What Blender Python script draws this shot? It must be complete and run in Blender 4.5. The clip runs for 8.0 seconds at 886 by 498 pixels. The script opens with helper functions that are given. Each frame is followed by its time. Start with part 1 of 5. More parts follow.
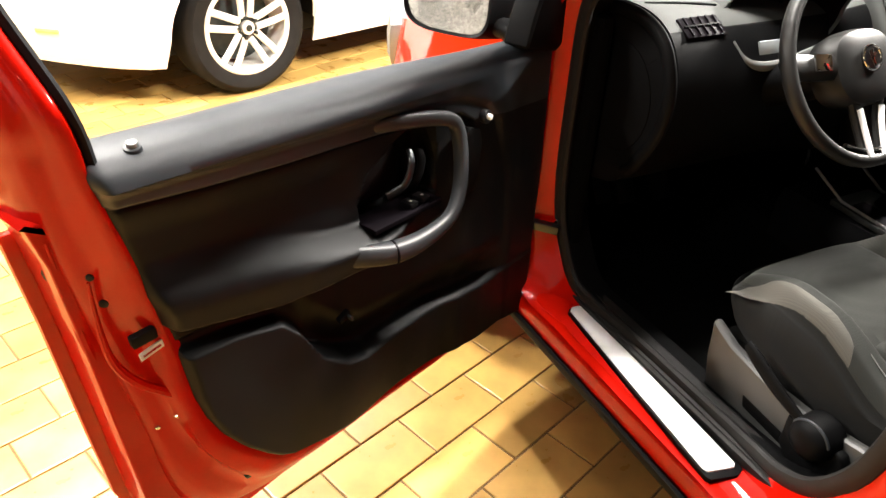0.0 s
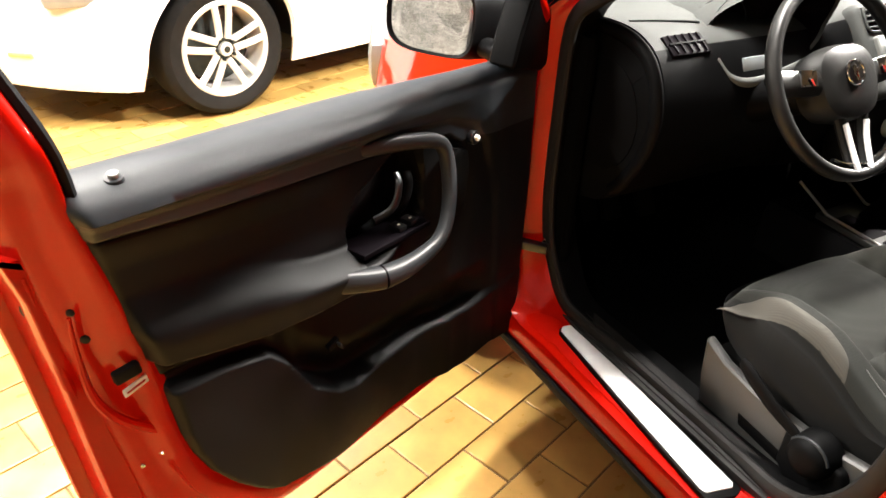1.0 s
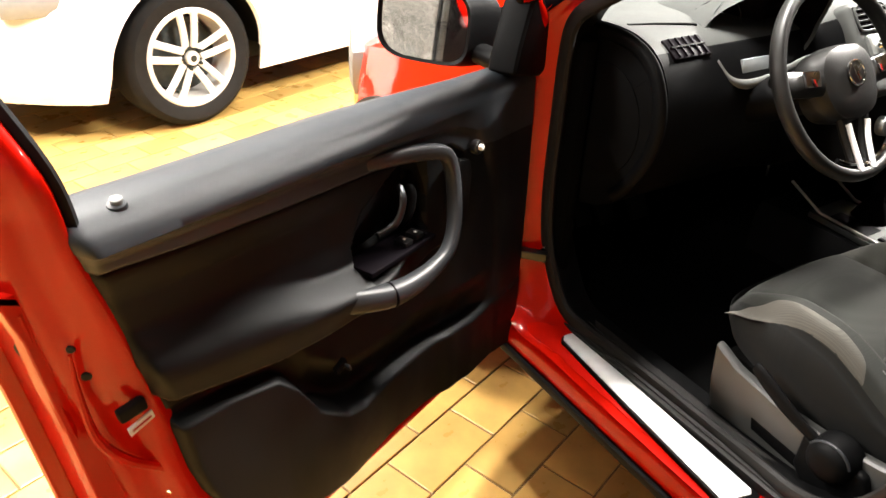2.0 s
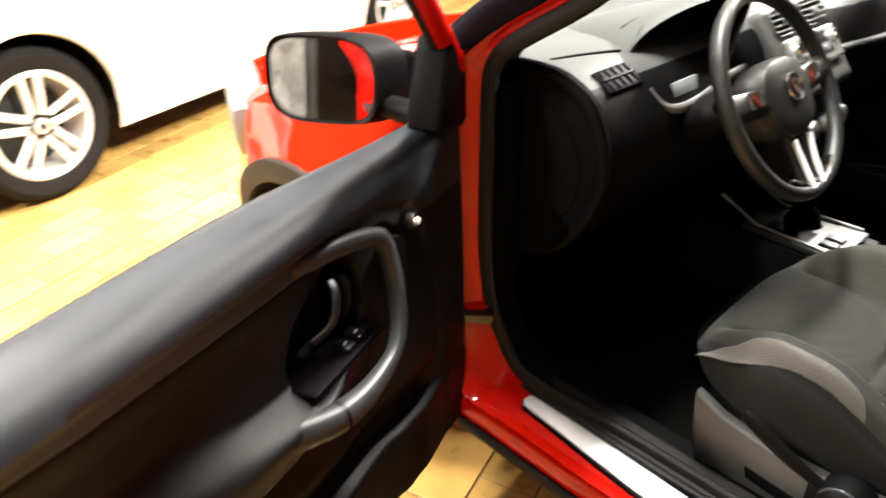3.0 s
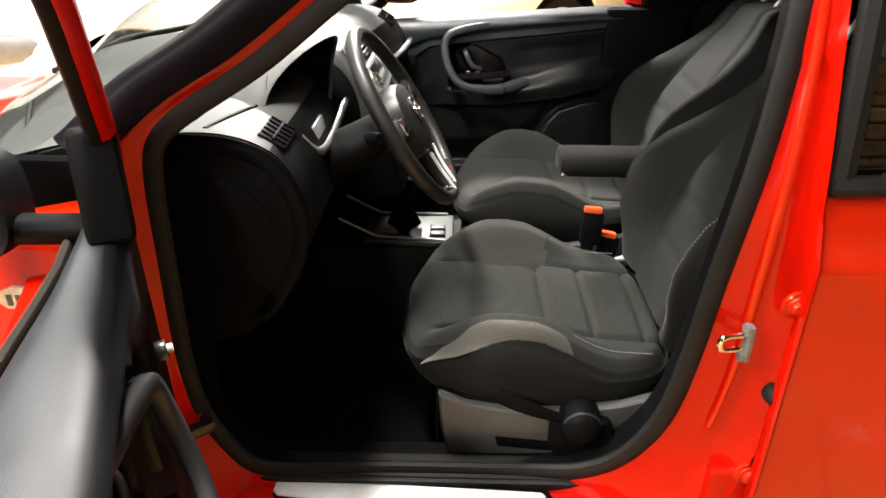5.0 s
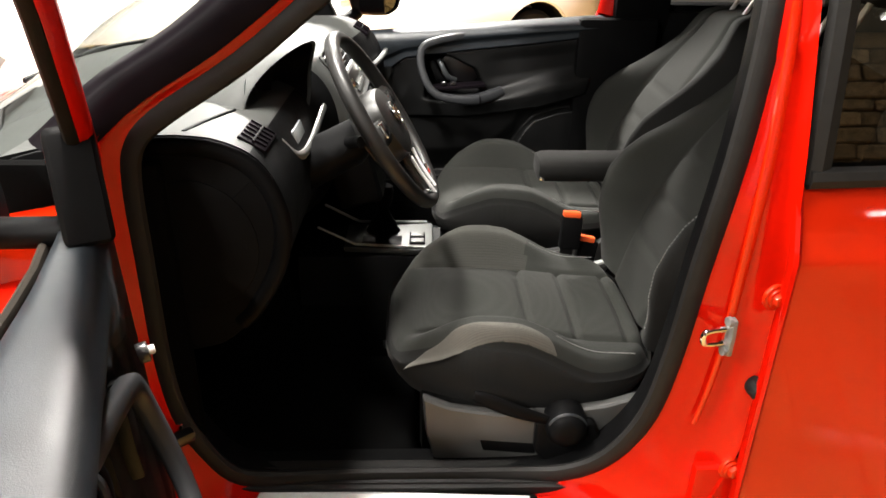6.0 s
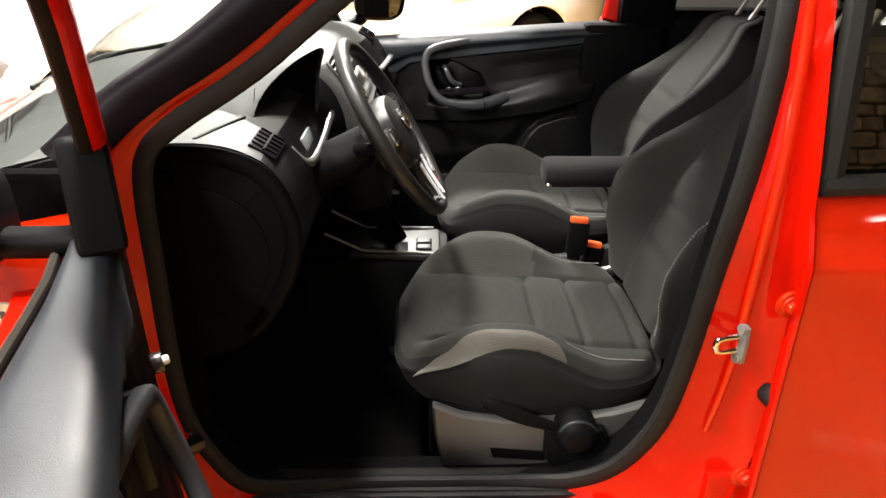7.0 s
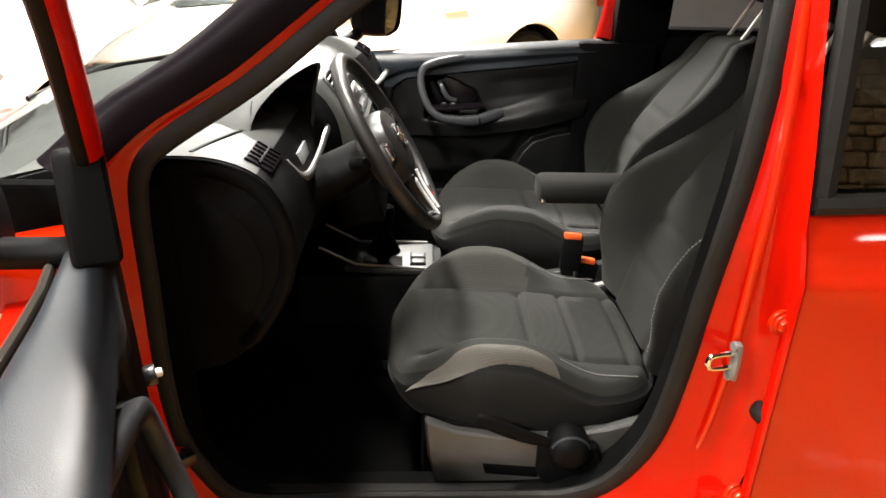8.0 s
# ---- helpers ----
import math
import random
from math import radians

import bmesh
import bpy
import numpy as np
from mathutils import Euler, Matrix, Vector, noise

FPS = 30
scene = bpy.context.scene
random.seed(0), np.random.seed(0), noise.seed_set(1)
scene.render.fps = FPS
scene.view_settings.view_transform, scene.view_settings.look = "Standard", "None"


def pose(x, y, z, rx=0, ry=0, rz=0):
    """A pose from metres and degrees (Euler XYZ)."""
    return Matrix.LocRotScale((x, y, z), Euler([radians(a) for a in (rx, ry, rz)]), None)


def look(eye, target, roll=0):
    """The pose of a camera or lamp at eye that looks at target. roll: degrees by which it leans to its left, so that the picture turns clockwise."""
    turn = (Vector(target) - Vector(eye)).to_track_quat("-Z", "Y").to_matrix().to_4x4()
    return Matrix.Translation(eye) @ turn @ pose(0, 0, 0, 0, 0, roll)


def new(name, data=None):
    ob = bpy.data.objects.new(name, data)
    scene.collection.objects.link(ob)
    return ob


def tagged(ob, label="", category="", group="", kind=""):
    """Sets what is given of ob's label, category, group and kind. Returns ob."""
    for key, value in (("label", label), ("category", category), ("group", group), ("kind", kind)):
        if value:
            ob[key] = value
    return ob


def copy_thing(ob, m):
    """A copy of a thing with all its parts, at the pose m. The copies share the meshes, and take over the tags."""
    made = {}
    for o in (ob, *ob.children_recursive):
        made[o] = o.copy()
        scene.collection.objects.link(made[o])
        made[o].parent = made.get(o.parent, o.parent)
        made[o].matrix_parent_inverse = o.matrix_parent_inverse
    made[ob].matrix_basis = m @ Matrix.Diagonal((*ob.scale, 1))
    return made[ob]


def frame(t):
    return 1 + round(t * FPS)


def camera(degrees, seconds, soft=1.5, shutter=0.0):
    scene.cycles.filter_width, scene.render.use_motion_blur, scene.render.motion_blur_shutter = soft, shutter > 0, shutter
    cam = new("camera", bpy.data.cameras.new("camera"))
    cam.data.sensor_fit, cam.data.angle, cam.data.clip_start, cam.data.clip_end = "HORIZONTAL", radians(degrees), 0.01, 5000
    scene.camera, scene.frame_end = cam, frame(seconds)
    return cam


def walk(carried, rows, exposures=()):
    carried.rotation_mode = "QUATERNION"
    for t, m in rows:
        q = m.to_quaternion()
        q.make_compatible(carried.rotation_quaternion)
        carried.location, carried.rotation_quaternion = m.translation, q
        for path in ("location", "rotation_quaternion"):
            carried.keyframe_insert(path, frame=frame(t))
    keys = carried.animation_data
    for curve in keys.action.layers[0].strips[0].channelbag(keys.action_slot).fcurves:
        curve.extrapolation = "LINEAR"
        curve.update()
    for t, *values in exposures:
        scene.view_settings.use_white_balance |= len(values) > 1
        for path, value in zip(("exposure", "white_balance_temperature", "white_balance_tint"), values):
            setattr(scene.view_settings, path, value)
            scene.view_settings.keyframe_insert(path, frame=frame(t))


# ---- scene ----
cam = camera(63.7, 8.0, shutter=0.7)
PATH = [
    (0, (-1.582, -1.16, 1.389), (-0.817, 0.332, 0.299), 2.3),
    (0.5, (-1.582, -1.155, 1.388), (-0.811, 0.339, 0.305), 2.2),
    (1, (-1.585, -1.131, 1.389), (-0.763, 0.358, 0.338), 2.0),
    (2.5, (-1.643, -0.958, 1.381), (-0.643, 0.434, 0.351), 0.8),
    (2.7, (-1.616, -0.905, 1.381), (-0.56, 0.462, 0.373), -0.2),
    (3, (-1.57, -0.837, 1.393), (-0.408, 0.44, 0.383), -1.5),
    (3.5, (-1.558, -0.672, 1.443), (-0.125, 0.257, 0.402), -1.7),
    (4, (-1.606, -0.586, 1.456), (0.055, -0.155, 0.429), -2.0),
    (4.5, (-1.657, -0.482, 1.436), (0.075, -0.307, 0.452), -0.1),
    (4.7, (-1.664, -0.464, 1.424), (0.09, -0.379, 0.466), 1.0),
    (5.8, (-1.683, -0.438, 1.376), (0.101, -0.477, 0.473), 0.3),
    (6, (-1.682, -0.436, 1.378), (0.112, -0.485, 0.495), 0.8),
    (6.5, (-1.68, -0.428, 1.38), (0.116, -0.495, 0.504), 0.8),
    (7, (-1.676, -0.417, 1.383), (0.122, -0.468, 0.508), 0.7),
    (7.5, (-1.679, -0.413, 1.385), (0.127, -0.462, 0.526), 1.1),
    (8, (-1.679, -0.414, 1.385), (0.136, -0.485, 0.547), 1.5),
]
walk(cam, [(t, look(eye, target, roll)) for t, eye, target, roll in PATH],
     exposures=[(0.0, 0.0), (3.2, 0.0), (4.0, -0.25), (4.5, -0.4), (6.0, -0.4), (8.0, -0.3)])

import functools

# ---------------------------------------------------------------- world and lights
world = bpy.data.worlds.new("world")
scene.world = world
world.use_nodes = True
world.node_tree.nodes["Background"].inputs[0].default_value = (0.8, 0.85, 1.0, 1)
world.node_tree.nodes["Background"].inputs[1].default_value = 0.0

# unseen ceiling lamps at guessed spots: x, y, turn in degrees, watts
# the 8, 13 and 14 watt ones are made-up fill lights
LAMPS = [(-2.0, 1.8, 19, 290), (-0.4, 2.9, 19, 50), (-0.35, 0.12, 19, 260), (2.6, 3.0, 19, 60), (-2.7, -1.3, 19, 13),
         (2.4, 0.0, 109, 950), (3.8, 3.6, 19, 90), (-3.4, 1.0, 19, 210), (-1.6, -0.5, 19, 8), (-4.6, -4.2, 109, 14)]
CEIL = 2.9


# ---------------------------------------------------------------- materials
def mat(name, color, rough=0.5, metal=0.0, coat=0.0, vary=0.15, scale=20.0, bump=0.0, bump_scale=400.0, spec=0.5,
        alpha=None, transmission=0.0, rand=0.0, rough_vary=0.0):
    m = bpy.data.materials.new(name)
    m.use_nodes = True
    nt = m.node_tree
    b = nt.nodes["Principled BSDF"]
    b.inputs["Roughness"].default_value = rough
    b.inputs["Metallic"].default_value = metal
    b.inputs["Coat Weight"].default_value = coat
    b.inputs["Coat Roughness"].default_value = 0.04
    b.inputs["Specular IOR Level"].default_value = spec
    b.inputs["Transmission Weight"].default_value = transmission
    tc = nt.nodes.new("ShaderNodeTexCoord")
    n1 = nt.nodes.new("ShaderNodeTexNoise")
    n1.inputs["Scale"].default_value = scale
    n1.inputs["Detail"].default_value = 4
    nt.links.new(tc.outputs["Object"], n1.inputs["Vector"])
    ramp = nt.nodes.new("ShaderNodeMapRange")
    ramp.inputs["From Min"].default_value, ramp.inputs["From Max"].default_value = 0.3, 0.7
    ramp.inputs["To Min"].default_value, ramp.inputs["To Max"].default_value = 1 - vary, 1 + vary
    nt.links.new(n1.outputs["Fac"], ramp.inputs["Value"])
    mul = nt.nodes.new("ShaderNodeVectorMath")
    mul.operation = "SCALE"
    mul.inputs[0].default_value = color
    nt.links.new(ramp.outputs[0], mul.inputs["Scale"])
    out = mul.outputs[0]
    if rand:
        oi = nt.nodes.new("ShaderNodeObjectInfo")
        geo = nt.nodes.new("ShaderNodeNewGeometry")
        add = nt.nodes.new("ShaderNodeMath")
        nt.links.new(oi.outputs["Random"], add.inputs[0])
        nt.links.new(geo.outputs["Random Per Island"], add.inputs[1])
        fr = nt.nodes.new("ShaderNodeMath")
        fr.operation = "FRACT"
        nt.links.new(add.outputs[0], fr.inputs[0])
        mr = nt.nodes.new("ShaderNodeMapRange")
        mr.inputs["To Min"].default_value, mr.inputs["To Max"].default_value = 1 - rand, 1 + rand
        nt.links.new(fr.outputs[0], mr.inputs["Value"])
        mul2 = nt.nodes.new("ShaderNodeVectorMath")
        mul2.operation = "SCALE"
        nt.links.new(out, mul2.inputs[0])
        nt.links.new(mr.outputs[0], mul2.inputs["Scale"])
        out = mul2.outputs[0]
    nt.links.new(out, b.inputs["Base Color"])
    if rough_vary:
        rr = nt.nodes.new("ShaderNodeMapRange")
        rr.inputs["From Min"].default_value, rr.inputs["From Max"].default_value = 0.3, 0.7
        rr.inputs["To Min"].default_value, rr.inputs["To Max"].default_value = rough - rough_vary, rough + rough_vary
        nt.links.new(n1.outputs["Fac"], rr.inputs["Value"])
        nt.links.new(rr.outputs[0], b.inputs["Roughness"])
    if bump:
        n2 = nt.nodes.new("ShaderNodeTexNoise")
        n2.inputs["Scale"].default_value = bump_scale
        n2.inputs["Detail"].default_value = 2
        nt.links.new(tc.outputs["Object"], n2.inputs["Vector"])
        bp = nt.nodes.new("ShaderNodeBump")
        bp.inputs["Strength"].default_value = bump
        bp.inputs["Distance"].default_value = 0.001
        nt.links.new(n2.outputs["Fac"], bp.inputs["Height"])
        nt.links.new(bp.outputs[0], b.inputs["Normal"])
    return m


def weave(name, c1, c2, scale, rough=0.9, bump=0.25):
    """Woven textile: two crossed sets of threads."""
    m = mat(name, c1, rough=rough, vary=0.1, scale=15)
    nt = m.node_tree
    b = nt.nodes["Principled BSDF"]
    b.inputs["Sheen Weight"].default_value = 0.02
    b.inputs["Specular IOR Level"].default_value = 0.15
    tc = nt.nodes.new("ShaderNodeTexCoord")
    ch = nt.nodes.new("ShaderNodeTexVoronoi")
    ch.inputs["Scale"].default_value = scale
    ch.inputs["Randomness"].default_value = 0.15
    nt.links.new(tc.outputs["Object"], ch.inputs["Vector"])
    mix = nt.nodes.new("ShaderNodeMix")
    mix.data_type = "RGBA"
    mix.inputs["A"].default_value = (*c2, 1)
    mix.inputs["B"].default_value = (*c1, 1)
    mr = nt.nodes.new("ShaderNodeMapRange")
    mr.inputs["From Min"].default_value, mr.inputs["From Max"].default_value = 0.2, 0.6
    nt.links.new(ch.outputs["Distance"], mr.inputs["Value"])
    nt.links.new(mr.outputs[0], mix.inputs["Factor"])
    nt.links.new(mix.outputs["Result"], b.inputs["Base Color"])
    bp = nt.nodes.new("ShaderNodeBump")
    bp.inputs["Strength"].default_value = bump
    bp.inputs["Distance"].default_value = 0.0015
    bp.invert = True
    nt.links.new(ch.outputs["Distance"], bp.inputs["Height"])
    nt.links.new(bp.outputs[0], b.inputs["Normal"])
    return m


def glass_mat(name, tint, rough=0.0, low=0.04):
    m = bpy.data.materials.new(name)
    m.use_nodes = True
    nt = m.node_tree
    nt.nodes.remove(nt.nodes["Principled BSDF"])
    tr = nt.nodes.new("ShaderNodeBsdfTransparent")
    tr.inputs[0].default_value = (*tint, 1)
    gl = nt.nodes.new("ShaderNodeBsdfGlossy")
    gl.inputs["Roughness"].default_value = rough
    lw = nt.nodes.new("ShaderNodeLayerWeight")
    lw.inputs["Blend"].default_value = 0.5
    power = nt.nodes.new("ShaderNodeMath")
    power.operation = "POWER"
    power.inputs[1].default_value = 5.0
    nt.links.new(lw.outputs["Facing"], power.inputs[0])
    fr = nt.nodes.new("ShaderNodeMapRange")
    fr.inputs["To Min"].default_value, fr.inputs["To Max"].default_value = low, 0.75
    nt.links.new(power.outputs[0], fr.inputs["Value"])
    mx = nt.nodes.new("ShaderNodeMixShader")
    nt.links.new(fr.outputs[0], mx.inputs[0])
    nt.links.new(tr.outputs[0], mx.inputs[1])
    nt.links.new(gl.outputs[0], mx.inputs[2])
    nt.links.new(mx.outputs[0], nt.nodes["Material Output"].inputs[0])
    return m


def lamp_mat(name, color, strength):
    m = bpy.data.materials.new(name)
    m.use_nodes = True
    b = m.node_tree.nodes["Principled BSDF"]
    b.inputs["Emission Color"].default_value = (*color, 1)
    b.inputs["Emission Strength"].default_value = strength
    return m


RED = mat("red_jamb_paint", (0.45, 0.0040, 0.0003), rough=0.45, spec=0.04, coat=0.48, vary=0.05, scale=6)
# raised green: the ochre floor's reflection put into the red
RED_GLOSS = mat("polished_red_with_floor_tint", (0.50, 0.014, 0.0009), rough=0.35, spec=0.05, coat=0.95, vary=0.05, scale=6)
WHITE_PAINT = mat("white_paint", (0.82, 0.80, 0.76), rough=0.35, coat=1.0, vary=0.03, scale=3)
BLACK_GLOSS = mat("black_gloss", (0.004, 0.0035, 0.004), rough=0.28, coat=0.1, vary=0.2)
COVER = mat("dull_black_cover", (0.004, 0.003, 0.004), rough=0.4, spec=0.02, vary=0.2)
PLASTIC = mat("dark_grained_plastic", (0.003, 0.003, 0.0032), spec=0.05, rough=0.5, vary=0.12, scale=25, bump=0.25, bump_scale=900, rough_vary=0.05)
SOFT = mat("soft_grey_plastic", (0.0085, 0.0118, 0.0158), spec=0.58, rough=0.46, vary=0.12, scale=18, bump=0.3, bump_scale=800, rough_vary=0.06)
HARD = mat("hard_black_plastic", (0.0040, 0.0041, 0.0042), spec=0.17, rough=0.45, vary=0.15, scale=18, bump=0.3, bump_scale=800, rough_vary=0.06)
DASH = mat("grey_dash_plastic", (0.042, 0.044, 0.042), spec=0.25, rough=0.6, vary=0.1, scale=14, bump=0.3, bump_scale=700)
TRIM = mat("seat_side_plastic", (0.042, 0.042, 0.041), spec=0.55, rough=0.42, vary=0.08, scale=18, bump=0.2, bump_scale=900)
RUBBER = mat("grey_rubber", (0.0105, 0.010, 0.0096), spec=0.2, rough=0.6, vary=0.15, scale=40, bump=0.2, bump_scale=600)
BLACK_RUBBER = mat("black_rubber", (0.004, 0.004, 0.004), rough=0.6, spec=0.12, vary=0.2, scale=40)
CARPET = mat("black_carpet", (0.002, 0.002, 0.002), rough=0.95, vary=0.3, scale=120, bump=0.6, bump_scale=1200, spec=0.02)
HEADLINER = mat("grey_headliner", (0.10, 0.10, 0.095), rough=0.95, vary=0.05, scale=60)
ALU = mat("brushed_aluminium", (0.86, 0.86, 0.86), rough=0.45, metal=0.25, vary=0.08, scale=30, bump=0.1, bump_scale=300)
SILVER = mat("satin_silver_paint", (0.25, 0.258, 0.25), rough=0.4, metal=0.5, vary=0.06, scale=30)
CONSOLE_GREY = mat("satin_console_grey", (0.034, 0.036, 0.034), rough=0.45, metal=0.2, vary=0.08, scale=40)
CHROME = mat("chrome", (0.85, 0.85, 0.86), rough=0.08, metal=1.0, vary=0.05)
MIRROR = mat("mirror_glass", (0.85, 0.87, 0.88), rough=0.01, metal=1.0, vary=0.01)
FABRIC = weave("dark_seat_fabric", (0.0195, 0.0202, 0.0180), (0.0126, 0.0130, 0.0116), 500)
MESH = weave("light_mesh_fabric", (0.075, 0.071, 0.062), (0.045, 0.043, 0.038), 420, bump=0.2)
FABRIC_SIDE = weave("black_seat_fabric", (0.0072, 0.007, 0.0066), (0.0048, 0.0047, 0.0044), 500)
FABRIC_MESH = weave("grey_mesh_fabric", (0.034, 0.034, 0.030), (0.022, 0.022, 0.0195), 300, bump=0.3)
THREAD = mat("pale_thread", (0.14, 0.14, 0.135), rough=0.8)
LEATHER = mat("black_leather", (0.010, 0.0098, 0.0094), spec=0.34, rough=0.4, vary=0.15, scale=40, bump=0.35, bump_scale=500)
TYRE = mat("tyre_rubber", (0.009, 0.0085, 0.008), spec=0.12, rough=0.75, vary=0.2, scale=30, bump=0.3, bump_scale=200)
ALLOY = mat("silver_alloy", (0.72, 0.70, 0.66), rough=0.35, metal=0.35, vary=0.05, scale=20)
DARK_METAL = mat("dark_brake_metal", (0.035, 0.042, 0.041), rough=0.5, metal=0.8, vary=0.3)
GLASS = glass_mat("clear_glass", (0.86, 0.90, 0.88))
DARK_GLASS = glass_mat("tinted_glass", (0.30, 0.27, 0.20), low=0.09)
LENS = glass_mat("lamp_lens", (0.9, 0.9, 0.9))
TAIL_RED = mat("red_lamp_lens", (0.35, 0.02, 0.015), rough=0.15, coat=0.5)
ORANGE = mat("orange_buckle_plastic", (0.75, 0.10, 0.02), rough=0.4)
LABEL = mat("white_label", (0.75, 0.72, 0.68), rough=0.5)
BAR = mat("dark_print", (0.05, 0.05, 0.05), rough=0.6)
SCREEN = mat("display_grey", (0.30, 0.33, 0.34), rough=0.2)
AMBER = mat("amber_reflector", (0.75, 0.42, 0.14), rough=0.3)
STICKER = mat("cream_emblem", (0.55, 0.50, 0.36), rough=0.4, vary=0.2, scale=120)
CLADDING = mat("grey_cladding_plastic", (0.026, 0.022, 0.018), spec=0.12, rough=0.55, vary=0.1, scale=30, bump=0.2, bump_scale=700)
TILE = mat("ochre_tile", (0.50, 0.30, 0.085), rough=0.32, coat=0.15, vary=0.18, scale=9, bump=0.15, bump_scale=60, rand=0.22, rough_vary=0.08)
GROUT = mat("brown_grout", (0.17, 0.105, 0.045), rough=0.9, vary=0.25, scale=40)
# walls and unseen ceiling are this dark only to cut bounced light
WALL = mat("low_bounce_wall", (0.15, 0.15, 0.145), rough=0.85, vary=0.05, scale=3, bump=0.2, bump_scale=120)
CEILING = mat("low_bounce_ceiling", (0.07, 0.07, 0.067), rough=0.9, vary=0.05, scale=2)
LAMP_ON = lamp_mat("lamp_diffuser", (1.0, 0.93, 0.82), 9.0)


# ---------------------------------------------------------------- building helpers
def finish(name, bm, material, parent=None, label="", smooth=35):
    mesh = bpy.data.meshes.new(name)
    bmesh.ops.recalc_face_normals(bm, faces=bm.faces[:])
    bm.to_mesh(mesh)
    bm.free()
    for one in (material if isinstance(material, (list, tuple)) else [material]):
        mesh.materials.append(one)
    if smooth:
        mesh.shade_smooth()
        mesh.set_sharp_from_angle(angle=radians(smooth))
    ob = new(name, mesh)
    if parent is not None:
        ob.parent = parent
    if label:
        ob["label"] = label
    return ob


def part(name, bm, material, parent, label="", smooth=35):
    return finish(name, bm, material, parent, label, smooth)


def thing(name, m, label, category, group="", kind=""):
    ob = new(name)
    ob.matrix_basis = m
    return tagged(ob, label, category, group, kind)


def bevel(bm, width, segments=2, angle=30):
    edges = [e for e in bm.edges if len(e.link_faces) == 2 and e.calc_face_angle(0) > radians(angle)]
    if width and edges:
        bmesh.ops.bevel(bm, geom=edges, offset=width, segments=segments, affect="EDGES", profile=0.6, clamp_overlap=True)
    return bm


def rbox(c, s, bev=0.005, rot=None, seg=2, bm=None):
    """A rounded box at c of size s, turned by rot degrees about itself."""
    one = bmesh.new()
    bmesh.ops.create_cube(one, size=1)
    for v in one.verts:
        v.co = Vector((v.co.x * s[0], v.co.y * s[1], v.co.z * s[2]))
    bevel(one, min(bev, 0.45 * min(s)), seg)
    m = pose(*c, *(rot or (0, 0, 0)))
    one.transform(m)
    return join(bm, one)


def join(bm, one):
    if bm is None:
        return one
    mesh = bpy.data.meshes.new("tmp")
    one.to_mesh(mesh)
    one.free()
    bm.from_mesh(mesh)
    bpy.data.meshes.remove(mesh)
    return bm


def slab(outline, lo, hi, axis="y", bev=0.004, seg=2, bm=None):
    """A plate: a closed 2D outline drawn between lo and hi along the axis."""
    def at(p, d):
        return {"x": (d, p[0], p[1]), "y": (p[0], d, p[1]), "z": (p[0], p[1], d)}[axis]
    one = bmesh.new()
    a = [one.verts.new(at(p, lo)) for p in outline]
    b = [one.verts.new(at(p, hi)) for p in outline]
    one.faces.new(a)
    one.faces.new(b[::-1])
    for i in range(len(a)):
        j = (i + 1) % len(a)
        one.faces.new((a[i], b[i], b[j], a[j]))
    bmesh.ops.recalc_face_normals(one, faces=one.faces[:])
    bevel(one, bev, seg, 20)
    return join(bm, one)


def loft(rings, closed=True, caps=True, bm=None, loop=False):
    """Skin over rings of equal length; closed rings, or open strips."""
    one = bmesh.new()
    rows = [[one.verts.new(p) for p in r] for r in rings]
    n = len(rows[0])
    pairs = list(zip(rows, rows[1:])) + ([(rows[-1], rows[0])] if loop else [])
    for a, b in pairs:
        for i in range(n if closed else n - 1):
            j = (i + 1) % n
            one.faces.new((a[i], a[j], b[j], b[i]))
    if caps and closed and not loop:
        one.faces.new(rows[0])
        one.faces.new(rows[-1][::-1])
    return join(bm, one)


def smooth_path(pts, steps=6, loop=False):
    """Catmull-Rom through points."""
    pts = [Vector(p) for p in pts]
    n = len(pts)
    out = []
    for i in range(n if loop else n - 1):
        p0, p1, p2, p3 = (pts[(i + k) % n] if loop else pts[min(max(i + k, 0), n - 1)] for k in (-1, 0, 1, 2))
        for s in range(steps):
            t = s / steps
            out.append(0.5 * (2 * p1 + (p2 - p0) * t + (2 * p0 - 5 * p1 + 4 * p2 - p3) * t * t + (3 * p1 - p0 - 3 * p2 + p3) * t ** 3))
    if not loop:
        out.append(pts[-1])
    return out


def tube(path, a, b=None, sides=10, up=(0, 0, 1), loop=False, bm=None, taper=None):
    """An oval bar along a path: a is the half width across, b along the up side."""
    b = a if b is None else b
    path = [Vector(p) for p in path]
    n = len(path)
    rings = []
    for i, p in enumerate(path):
        q0 = path[(i - 1) % n] if loop else path[max(i - 1, 0)]
        q1 = path[(i + 1) % n] if loop else path[min(i + 1, n - 1)]
        t = (q1 - q0).normalized()
        side = t.cross(Vector(up))
        side = side.normalized() if side.length > 1e-4 else Vector((1, 0, 0))
        nor = side.cross(t).normalized()
        k = taper(i / max(n - 1, 1)) if taper else 1
        rings.append([p + side * (a * k * math.cos(2 * math.pi * j / sides)) + nor * (b * k * math.sin(2 * math.pi * j / sides)) for j in range(sides)])
    return loft(rings, True, not loop, bm, loop)


def disc(c, axis, radius, depth, sides=24, bev=0.002, bm=None, cone=1.0):
    """A short cylinder centred at c along the axis."""
    one = bmesh.new()
    bmesh.ops.create_cone(one, cap_ends=True, segments=sides, radius1=radius, radius2=radius * cone, depth=depth)
    bevel(one, bev, 2, 40)
    one.transform(Matrix.Translation(c) @ Vector(axis).normalized().to_track_quat("Z", "Y").to_matrix().to_4x4())
    return join(bm, one)


